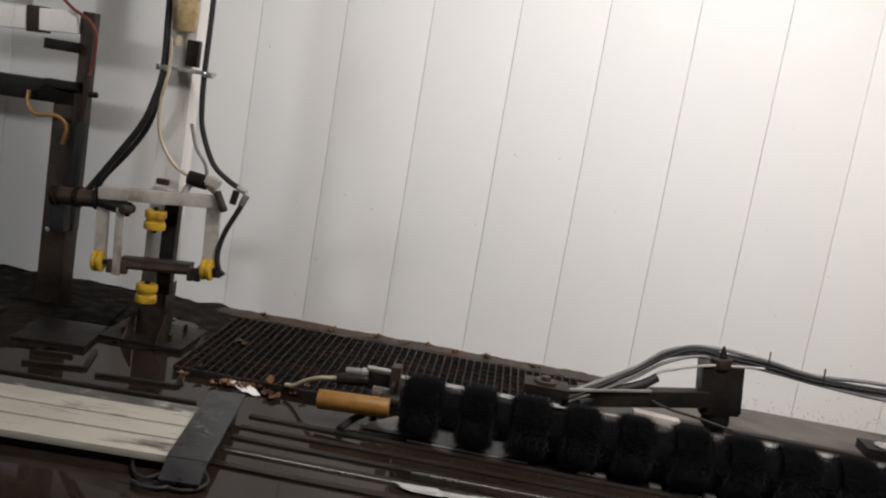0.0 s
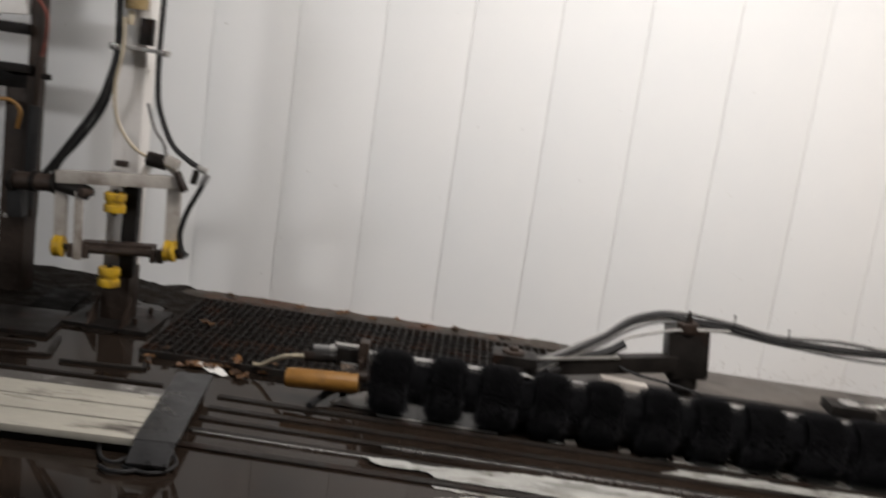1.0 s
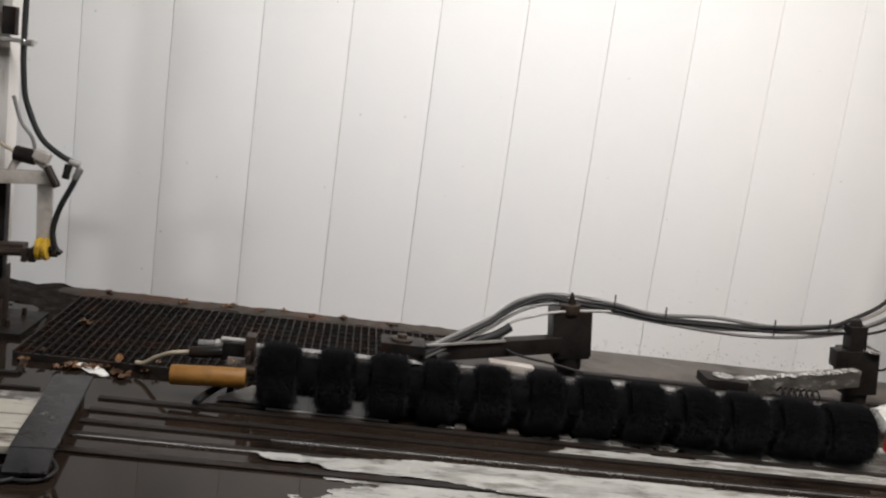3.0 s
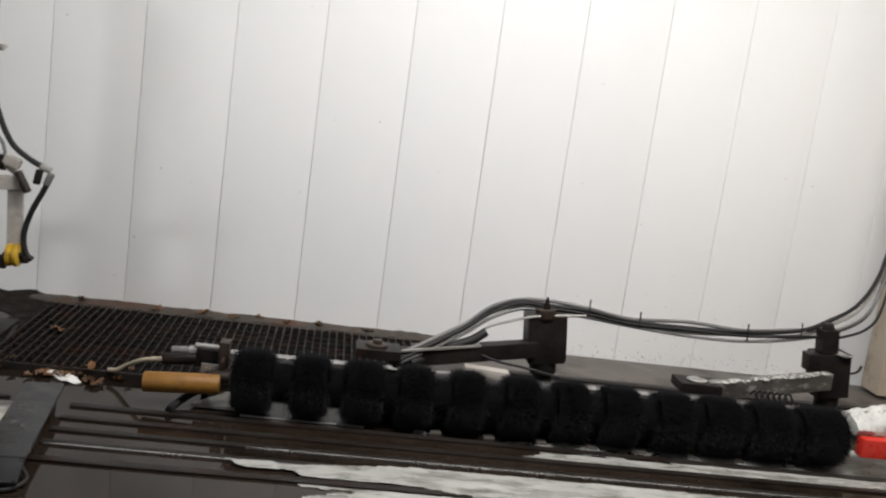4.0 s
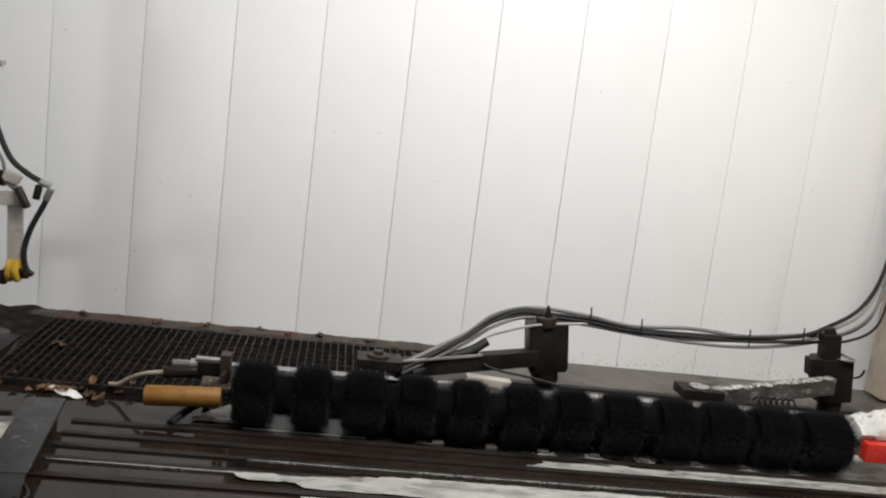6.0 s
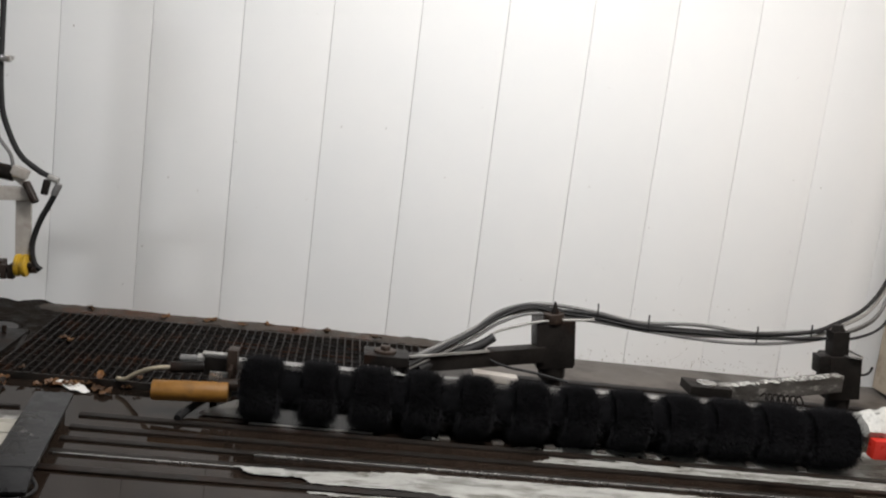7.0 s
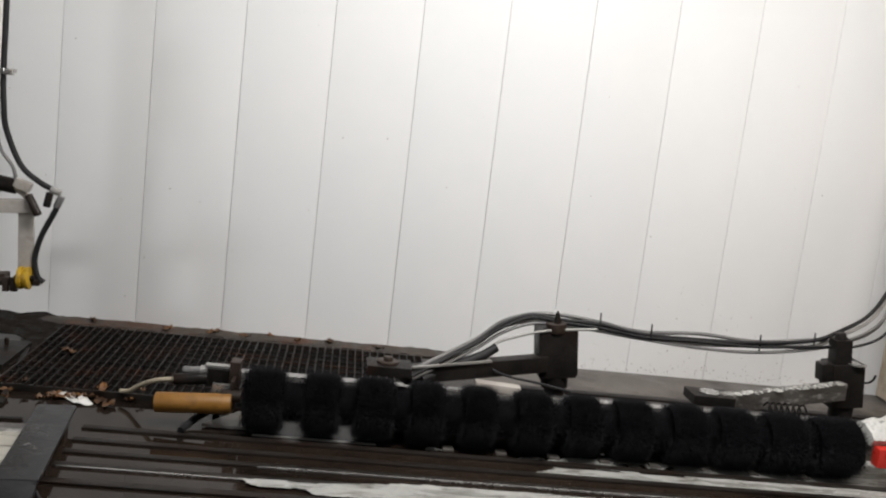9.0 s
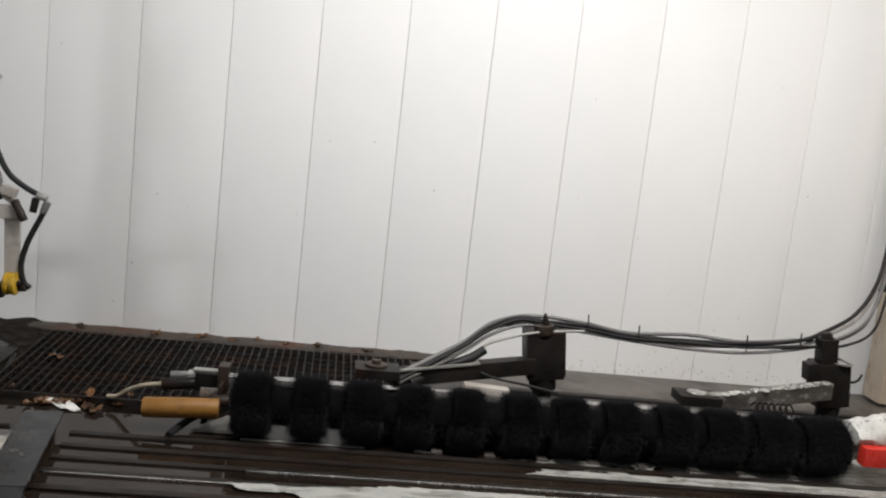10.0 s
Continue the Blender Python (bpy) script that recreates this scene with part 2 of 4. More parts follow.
def part(name, bm, mat, parent=None, label=""):
    ob = new(name, mesh_of(name, bm, mat))
    if parent is not None:
        ob.parent = parent
    return tagged(ob, label)


def thing(name, label, category, group="", kind=""):
    return tagged(new(name), label, category, group, kind)


def box_part(name, parent, mat, c, s, rot=(0, 0, 0), bevel=0.004, label=""):
    bm = bmesh.new()
    bm_box(bm, c, s, rot, bevel)
    return part(name, bm, mat, parent, label)


def beam_part(name, parent, mat, a, b, w, t, bevel=0.004, label="", roll=0.0):
    bm = bmesh.new()
    bm_beam(bm, a, b, w, t, bevel, roll)
    return part(name, bm, mat, parent, label)


def cyl_part(name, parent, mat, a, b, r, r2=None, bevel=0.003, label="", seg=24):
    bm = bmesh.new()
    bm_cyl(bm, a, b, r, r2, seg, bevel)
    return part(name, bm, mat, parent, label)


def tube_part(name, parent, mat, pts, r, label=""):
    bm = bmesh.new()
    bm_tube(bm, pts, r)
    return part(name, bm, mat, parent, label)


def structure(name, mat, c, s, label, category, bevel=0.0):
    bm = bmesh.new()
    bm_box(bm, c, s, bevel=bevel)
    return tagged(part(name, bm, mat), label, category, kind="structure")


# ---------------- structure ----------------
bm = bmesh.new()
SUNK0, SUNK1, SUNK_Y = 0.66, 3.10, 4.06     # a strip at the foot of the wall lies 2 cm lower
for xa, xb, ya, yb, top in ((X0 - 0.3, X1 + 0.3, Y0 - 0.3, SUNK_Y, 0.0), (X0 - 0.3, SUNK0, SUNK_Y, WALL_Y + 0.3, 0.0),
                            (SUNK1, X1 + 0.3, SUNK_Y, WALL_Y + 0.3, 0.0), (SUNK0, SUNK1, SUNK_Y, WALL_Y + 0.3, -0.034)):
    bm_box(bm, ((xa + xb) / 2, (ya + yb) / 2, (top - 0.2) / 2), (xb - xa, yb - ya, top + 0.2))
tagged(part("floor", bm, CONCRETE_WET), "dark wet concrete floor of the wash bay", "floor", kind="structure")
structure("wall_south", PLASTER, ((X0 + X1) / 2, Y0 - 0.1, CEIL / 2), (X1 - X0, 0.2, CEIL), "plain grey wall across the wash bay", "wall")
structure("ceiling", PLASTER, ((X0 + X1) / 2, (Y0 + WALL_Y) / 2, CEIL + 0.1), (X1 - X0, WALL_Y - Y0 + 0.8, 0.2), "plain grey ceiling of the wash bay", "ceiling")
for nm, xx in (("wall_west", X0), ("wall_east", X1)):
    bm = bmesh.new()
    bm_box(bm, (xx, Y0 + 0.6, CEIL / 2), (0.2, 1.2, CEIL))
    bm_box(bm, (xx, WALL_Y - 0.6, CEIL / 2), (0.2, 1.2, CEIL))
    bm_box(bm, (xx, (Y0 + WALL_Y) / 2, CEIL - 0.25), (0.2, WALL_Y - Y0 - 2.4, 0.5))
    tagged(part(nm, bm, PLASTER), "plain end wall with an open vehicle doorway", "wall", kind="structure")
structure("ground", CONCRETE_WET, (0, 0, -0.26), (400, 400, 0.1), "wet ground outside the wash bay", "ground")

wall = structure("wall_north", SEAM_DARK, ((X0 + X1) / 2, WALL_Y + 0.106, CEIL / 2), (X1 - X0, 0.2, CEIL),
                 "white glossy plastic panel wall with thin dark seams", "wall")
bm = bmesh.new()
bm_box(bm, (0, 0, 0), (PANEL - 0.0021, 0.012, CEIL + 0.030), bevel=0.0015)
panel_mesh = mesh_of("panel", bm, PVC)
k = math.ceil((X0 - SEAM) / PANEL)
while SEAM + (k + 1) * PANEL < X1:
    ob = new("panel", panel_mesh)
    ob.parent = wall
    ob.matrix_basis = pose(SEAM + (k + 0.5) * PANEL, WALL_Y + 0.0, CEIL / 2 - 0.015)
    k += 1


def kerb():
    bm = bmesh.new()
    nx, sec = 150, [(0.0, 0.0), (0.0, 0.009), (0.015, 0.012), (0.10, 0.014), (0.112, 0.0)]
    rows = []
    for i in range(nx + 1):
        x = -1.38 + i * (0.62 + 1.38) / nx
        ring = []
        for j, (dy, z) in enumerate(sec):
            w = noise.noise(Vector((x * 6, j * 3.1, 0))) * 0.012 + noise.noise(Vector((x * 25, j * 5, 2))) * 0.006
            ring.append(bm.verts.new((x, WALL_Y - 0.122 + dy + (w if j < 3 else 0), z + (w * 0.8 if z else 0))))
        rows.append(ring)
    for a, b in zip(rows, rows[1:]):
        for j in range(len(sec) - 1):
            bm.faces.new((a[j], a[j + 1], b[j + 1], b[j]))
    tagged(part("kerb", bm, KERB_MAT), "crumbling rust-stained concrete kerb along the wall", "kerb", kind="structure")


kerb()


structure("concrete_apron", KERB_DRY, ((SUNK0 + SUNK1) / 2, 4.342, -0.027), (SUNK1 - SUNK0 - 0.004, 0.444, 0.014), "damp grey-brown concrete strip along the wall", "concrete strip", 0.003)
structure("trim", STEEL_DARK, ((SUNK0 + SUNK1) / 2, 4.086, -0.008), (SUNK1 - SUNK0 - 0.004, 0.05, 0.028), "dark wet steel edging of the concrete strip", "steel edging", 0.004)


def mud_bank():
    """Dark leaf mud heaped at the foot of the wall."""
    bm = bmesh.new()
    nx, ny = 170, 7
    rows = []
    for i in range(nx + 1):
        x = -4.6 + i * 3.32 / nx
        ring = []
        for j in range(ny + 1):
            v = j / ny
            w = noise.fractal(Vector((x * 9, v * 2, 4)), 1.0, 2.0, 4)
            ring.append(bm.verts.new((x, WALL_Y - 0.008 - v * (0.17 + 0.05 * noise.noise(Vector((x * 4, 0, 1)))),
                                      max(0.001, (1 - v) ** 0.7 * 0.014 * (1 + 0.9 * w)) if j < ny else 0.0)))
        rows.append(ring)
    for a, b in zip(rows, rows[1:]):
        for j in range(ny):
            bm.faces.new((a[j], a[j + 1], b[j + 1], b[j]))
    tagged(part("mud_bank", bm, DIRT), "dark wet leaf mud heaped along the wall", "mud", kind="stuff")


mud_bank()


def floor_plates():
    for c, sz, turn, mat, label in (((-1.765, 3.685, 0.010), (0.29, 0.33, 0.020), 8, STEEL_DARK, "brown stained steel plate lying before the post"),
                                    # Flat near-black plate on the floor, behind the first one.
                                    ((-1.775, 4.05, 0.008), (0.17, 0.34, 0.016), 8, PIT_BLACK, "flat black plate lying behind the stained plate"),
                                    ((-2.36, 3.72, 0.010), (0.5, 0.3, 0.02), -3, STEEL_DARK, "dark wet steel plate lying on the floor")):
        bm = bmesh.new()
        bm_box(bm, c, sz, (0, 0, turn), 0.004)
        tagged(part("floor_plate", bm, mat), label, "floor plate", group="floor plates")
    f = thing("floor_frame", "dark angle-iron frame lying on the wet floor", "steel frame")
    for a, b in (((-1.72, 3.29), (-1.50, 3.34)), ((-1.50, 3.34), (-1.56, 3.56)), ((-1.60, 3.45), (-1.74, 3.43)), ((-1.44, 3.30), (-1.14, 3.34)), ((-1.14, 3.34), (-1.27, 4.02))):
        beam_part("angle_bar", f, STEEL_RUST, (*a, 0.006), (*b, 0.006), 0.020, 0.012, 0.002)
    k = thing("floor_strip", "low dark steel strip on the floor behind the slide boards", "steel strip")
    beam_part("strip", k, STEEL_RUST, (-2.6, 3.10, 0.004), (-1.02, 3.215, 0.004), 0.020, 0.008, 0.002)


def mud_patches():
    """Flat wet mud left round the feet of the posts."""
    bm = bmesh.new()
    cell, grid = 0.014, {}

    def vert(i, j):
        if (i, j) not in grid:
            x, y = -3.4 + i * cell, 3.36 + j * cell
            z = 0.002 + 0.014 * max(0, noise.fractal(Vector((x * 16, y * 16, 8)), 1.0, 2.0, 4))
            grid[i, j] = bm.verts.new((x, y, z))
        return grid[i, j]

    for i in range(165):
        for j in range(78):
            x, y = -3.4 + (i + 0.5) * cell, 3.36 + (j + 0.5) * cell
            n = noise.fractal(Vector((x * 3.2, y * 3.2, 2.5)), 1.0, 2.0, 6)
            near = max(0.9 - math.hypot((x + 2.02), (y - 4.1) * 0.9) * 1.9, 0.62 - math.hypot(x + 1.45, y - 3.93) * 2.2, (y - 4.22) * 2.2, -0.38 - (x + 2.2) * 0.4)
            if n * 0.6 + near > -0.02:
                bm.faces.new((vert(i, j), vert(i + 1, j), vert(i + 1, j + 1), vert(i, j + 1)))
    tagged(part("mud_patches", bm, DIRT), "dark wet mud spread round the post feet", "mud", kind="stuff")


mud_patches()


floor_plates()


def paper_scrap():
    bm = bmesh.new()
    n = 12
    rows = []
    for i in range(n + 1):
        u = i / n
        w = 0.052 * math.sin(math.pi * min(1, u * 0.9 + 0.08)) * (1 + 0.4 * noise.noise(Vector((u * 6, 0, 0))))
        x, y = -1.00 + 0.16 * u, 3.50 - 0.075 * u + 0.02 * math.sin(u * 5)
        z = 0.006 + 0.006 * math.sin(u * 7) ** 2
        rows.append([bm.verts.new((x, y - w, z)), bm.verts.new((x, y, z + 0.003)), bm.verts.new((x + 0.004, y + w, z)),
                     bm.verts.new((x, y + w, z - 0.003)), bm.verts.new((x, y - w, z - 0.003))])
    for a, b in zip(rows, rows[1:]):
        for k in range(5):
            bm.faces.new((a[k], a[(k + 1) % 5], b[(k + 1) % 5], b[k]))
    tagged(part("paper_scrap", bm, PAPER), "torn white wet scrap lying by the grating", "scrap")


paper_scrap()


def wall_specks():
    """Splashes of dirt dried on the panels."""
    bm = bmesh.new()
    rng = random.Random(12)
    spots = [(rng.gauss(1.95, 0.45), 0.08 + abs(rng.gauss(0, 0.16)), rng.uniform(0.001, 0.0024)) for _ in range(110)]
    spots += [(rng.uniform(-2.6, 2.6), rng.uniform(0.1, 1.6), rng.uniform(0.001, 0.003)) for _ in range(40)]
    spots += [(rng.uniform(0.9, 2.7), abs(rng.gauss(0, 0.035)) - 0.015, rng.uniform(0.001, 0.003)) for _ in range(220)]
    spots += [(0.16, 1.02, 0.003), (-0.93, 0.33, 0.004), (2.35, 0.98, 0.003), (-2.2, 0.11, 0.006), (-2.17, 0.13, 0.004)]
    for x, z, r in spots:
        n = 7
        ring = [bm.verts.new((x + r * rng.uniform(0.6, 1.2) * math.cos(2 * math.pi * k / n), WALL_Y - 0.0068, z + r * rng.uniform(0.7, 1.8) * math.sin(2 * math.pi * k / n))) for k in range(n)]
        top = bm.verts.new((x, WALL_Y - 0.0085, z))
        for k in range(n):
            bm.faces.new((ring[k], ring[(k + 1) % n], top))
    tagged(part("wall_specks", bm, SPLASH), "small dried dirt splashes on the wall panels", "dirt", kind="stuff")


wall_specks()


# ---------------- drain grating ----------------
def grating():
    g = thing("drain_grating", "rusty dark steel floor grating over a drain trench", "grating")
    x0, x1, y0, y1 = -1.215, 0.42, 3.50, 4.36
    # Thin black sheet on the floor stands for the shaded depth below the bars.
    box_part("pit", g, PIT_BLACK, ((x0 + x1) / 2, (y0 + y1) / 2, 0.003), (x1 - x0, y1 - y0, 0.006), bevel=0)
    for nm, c, s in (("frame_bar", ((x0 + x1) / 2, y0, 0.014), (x1 - x0, 0.012, 0.028)), ("frame_bar", ((x0 + x1) / 2, y1, 0.014), (x1 - x0, 0.012, 0.028))):
        box_part(nm, g, STEEL_RUST, c, s, bevel=0.002)
    bm = bmesh.new()
    bm_box(bm, (0, 0, 0), (0.0055, y1 - y0, 0.024), bevel=0.0012)
    me = mesh_of("bearing_bar", bm, GRATE)
    n = 47
    for i in range(n + 1):
        ob = new("bearing_bar", me)
        ob.parent = g
        ob.location = (x0 + (x1 - x0) * i / n, (y0 + y1) / 2, 0.0185 + 0.004 * math.sin(i * 0.23) + random.uniform(-0.001, 0.001))
    bm = bmesh.new()
    bm_box(bm, (0, 0, 0), (x1 - x0, 0.0045, 0.007), bevel=0.001)
    me = mesh_of("cross_bar", bm, GRATE)
    for j in range(1, 12):
        ob = new("cross_bar", me)
        ob.parent = g
        ob.location = ((x0 + x1) / 2, y0 + (y1 - y0) * j / 12, 0.0235 + random.uniform(-0.001, 0.001))


grating()


# ---------------- wheel track: white slide boards, end plate and rails ----------------
def slide_deck():
    d = thing("slide_deck", "worn white plastic slide boards on a dark raised base", "track deck")
    slope, turn = 0.075, math.degrees(math.atan(0.075))

    def board(name, y0, y1, z, h, mat, label=""):
        """Between two lines given at the plate's end of the deck."""
        bm = bmesh.new()
        bm_box(bm, (-1.90, (y0 + y1) / 2 - slope * 0.98, z), (2.0, y1 - y0, h), (0, 0, turn), 0.004)
        part(name, bm, mat, d, label)

    for y0, y1 in ((2.620, 2.744), (2.756, 2.861), (2.872, 2.985)):
        board("slide_board", y0, y1, 0.040, 0.024, WHITE_PLASTIC)
    board("side_strip", 2.993, 3.085, 0.032, 0.020, SOAPY_STEEL, "grimy grey steel strip along the boards")
    board("base", 2.640, 3.075, 0.011, 0.022, PIT_BLACK)


slide_deck()


def end_plate():
    bm = bmesh.new()
    bm_box(bm, (-0.872, 2.905, 0.060), (0.125, 0.62, 0.014), (0, 0, 6.5), 0.006)
    bm_box(bm, (-0.832, 2.555, 0.043), (0.120, 0.105, 0.014), (18, 0, 6.5), 0.006)
    p = tagged(part("end_plate", bm, PLATE_SCUFF), "scuffed grey steel plate bridging the wheel track", "steel plate")
    for xx, yy in ((-0.835, 2.62), (-0.870, 2.875), (-0.905, 3.17)):
        box_part("support", p, STEEL_DARK, (xx, yy, 0.027), (0.085, 0.05, 0.054), bevel=0.002)


end_plate()


def plate_cables():
    c = thing("loose_cables", "black cables drooping by the end of the steel plate", "cables")
    tube_part("cable", c, RUBBER, [(-0.90, 2.56, 0.020), (-0.93, 2.53, 0.014), (-0.97, 2.55, 0.012), (-1.0, 2.60, 0.011), (-1.02, 2.66, 0.011)], 0.006)
    tube_part("cable", c, RUBBER, [(-0.79, 2.62, 0.030), (-0.76, 2.57, 0.018), (-0.78, 2.52, 0.012), (-0.83, 2.50, 0.011), (-0.90, 2.52, 0.011)], 0.006)
    tube_part("cable", c, RUBBER, [(-0.84, 2.57, 0.024), (-0.86, 2.50, 0.012), (-0.92, 2.48, 0.011), (-0.96, 2.50, 0.011)], 0.007)


plate_cables()


def wheel_track():
    t = thing("wheel_track", "low dark wet steel rails of the wheel track", "wheel track")
    for y, w, h, x1 in ((3.192, 0.034, 0.007, 4.5), (3.078, 0.032, 0.007, 4.5), (2.975, 0.030, 0.007, 4.5), (2.870, 0.030, 0.007, 4.5), (2.744, 0.036, 0.008, 4.5)):
        bm = bmesh.new()
        bm_box(bm, ((x1 - 0.815) / 2, y, h / 2), (x1 + 0.815, w, h), bevel=0.003)
        part("rail", bm, STEEL_RUST, t)
    beam_part("worn_lip", t, CHROME, (-0.20, 2.957, 0.005), (4.5, 2.957, 0.005), 0.010, 0.008, 0.002, "bright worn steel lip")
    beam_part("worn_lip", t, CHROME, (-0.80, 2.852, 0.004), (0.3, 2.852, 0.004), 0.008, 0.007, 0.002, "bright worn steel lip")


wheel_track()


# ---------------- tyre brush ----------------
BY, BZ, BR = 3.29, 0.1205, 0.1185      # the roller lies on the floor behind the rails
BX0, BX1 = -0.2812, 2.0005


def tyre_brush():
    b = thing("tyre_brush", "long black bristle tyre-dressing roller with stepped segments", "brush roller")
    cyl_part("core", b, BRISTLE_SHADE, (BX0 - 0.01, BY, BZ), (BX1 + 0.01, BY, BZ), 0.066, seg=40)
    starts = (-0.279, -0.072, 0.109, 0.302, 0.493, 0.687, 0.876, 1.057, 1.261, 1.442, 1.634, 1.823)
    widths = (0.12, 0.11, 0.123, 0.11, 0.107, 0.119, 0.112, 0.125, 0.126, 0.133, 0.14, 0.17)
    for i, (xa, w) in enumerate(zip(starts, widths)):
        bm = bmesh.new()
        seg, st = 96, 10
        rng = random.Random(i)
        rings = []
        for s in range(st + 1):
            u = s / st
            ring = []
            for q in range(seg):
                a = 2 * math.pi * q / seg
                edge = 0.006 * (abs(2 * u - 1) ** 8)
                r = BR - 0.018 - edge + rng.uniform(-0.002, 0.002)
                ring.append(bm.verts.new((xa + u * w, BY + r * math.cos(a), BZ + r * math.sin(a))))
            rings.append(ring)
        hub0 = [bm.verts.new((xa + 0.004, BY + 0.058 * math.cos(2 * math.pi * q / seg), BZ + 0.058 * math.sin(2 * math.pi * q / seg))) for q in range(seg)]
        hub1 = [bm.verts.new((xa + w - 0.004, BY + 0.058 * math.cos(2 * math.pi * q / seg), BZ + 0.058 * math.sin(2 * math.pi * q / seg))) for q in range(seg)]
        rings = [hub0] + rings + [hub1]
        for r0, r1 in zip(rings, rings[1:]):
            for q in range(seg):
                bm.faces.new((r0[q], r0[(q + 1) % seg], r1[(q + 1) % seg], r1[q]))
        # stray bristles
        solid = len(bm.faces)
        for _ in range(19000):
            a, x = rng.uniform(0, 2 * math.pi), xa + rng.uniform(0, w)
            d = Vector((rng.gauss(0, 0.10), math.cos(a), math.sin(a))).normalized()
            side = min(x - xa, xa + w - x) < 0.014
            o = Vector((x, BY, BZ)) + d * (rng.uniform(0.058, BR - 0.026) if side else BR - 0.030)
            if side:
                d = (d + Vector((rng.uniform(0.0, 0.35) * (-1 if x < xa + w / 2 else 1), 0, 0))).normalized()
            turn = rng.uniform(0, math.pi)
            t = (d.cross(Vector((1, 0, 0))) * math.cos(turn) + Vector((math.sin(turn), 0, 0))).normalized() * 0.0008
            tip = o + d * rng.uniform(0.020, 0.036) + Vector((0, 0, -0.002))
            bm.faces.new((bm.verts.new(o - t), bm.verts.new(o + t), bm.verts.new(tip)))
        me = bpy.data.meshes.new("bristle_segment")
        bm.to_mesh(me)
        bm.free()
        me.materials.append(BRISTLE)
        me.materials.append(BRISTLE_SHADE)
        # Solid faces get the darker copy, painting shade behind the hairs.
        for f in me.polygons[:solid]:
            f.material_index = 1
        ob = new("bristle_segment", me)
        ob.parent = b
    bm = bmesh.new()
    rng = random.Random(77)
    for _ in range(50000):
        a, x = rng.uniform(0, 2 * math.pi), rng.uniform(BX0, BX1)
        d = Vector((rng.gauss(0, 0.12), math.cos(a), math.sin(a))).normalized()
        o = Vector((x, BY, BZ)) + d * 0.062
        turn = rng.uniform(0, math.pi)
        t = (d.cross(Vector((1, 0, 0))) * math.cos(turn) + Vector((math.sin(turn), 0, 0))).normalized() * 0.0008
        bm.faces.new((bm.verts.new(o - t), bm.verts.new(o + t), bm.verts.new(o + d * rng.uniform(0.012, 0.022))))
    me = bpy.data.meshes.new("short_bristles")
    bm.to_mesh(me)
    bm.free()
    me.materials.append(BRISTLE)
    new("short_bristles", me).parent = b
    cyl_part("shaft", b, STEEL_BROWN, (BX0 - 0.09, BY, BZ), (BX0 - 0.02, BY, BZ), 0.022)
    cyl_part("shaft", b, STEEL_GREY, (BX1 + 0.02, BY, BZ), (BX1 + 0.06, BY, BZ), 0.022)


tyre_brush()


def brush_frame():
    f = thing("roller_support", "dark steel carrying frame behind the tyre brush with bright wet edges", "steel frame")
    box_part("top_tube", f, CHROME, ((BX0 + BX1) / 2, 3.470, 0.1463), (BX1 - BX0 + 0.12, 0.048, 0.032), bevel=0.004, label="wet bright steel top rail")
    for x in (BX0 - 0.055, BX1 + 0.05):
        box_part("end_bracket", f, STEEL_BROWN, (x, 3.385, 0.115), (0.012, 0.19, 0.12), bevel=0.003)
    box_part("back_plate", f, STEEL_DARK, ((0.19 + BX1) / 2, 3.492, 0.068), (BX1 - 0.19, 0.010, 0.116), bevel=0.002)
    # Pale blocks stand in for bright floor reflections between the bristle segments.
    for x in (0.45, 0.645, 0.84, 1.03, 1.22, 1.415, 1.60, 1.80):
        box_part("foot_tab", f, KERB_DRY, (x, 3.255, 0.005), (0.040, 0.045, 0.010), bevel=0.003)
    for x in (0.43, 1.21, 1.64):
        box_part("leg", f, STEEL_DARK, (x, 3.475, 0.066), (0.03, 0.03, 0.132), bevel=0.003)
    box_part("wedge_cover", f, WHITE_PAINT, (0.642, 3.476, 0.181), (0.175, 0.05, 0.030), (0, 3, 0), 0.004, "cream plastic cover strip")
    # Added pale strip stands for the foam and water edge along the brush.
    box_part("foot_strip", f, STEEL_GREY, (-0.03, 3.245, 0.002), (0.44, 0.012, 0.004), bevel=0.002)


brush_frame()


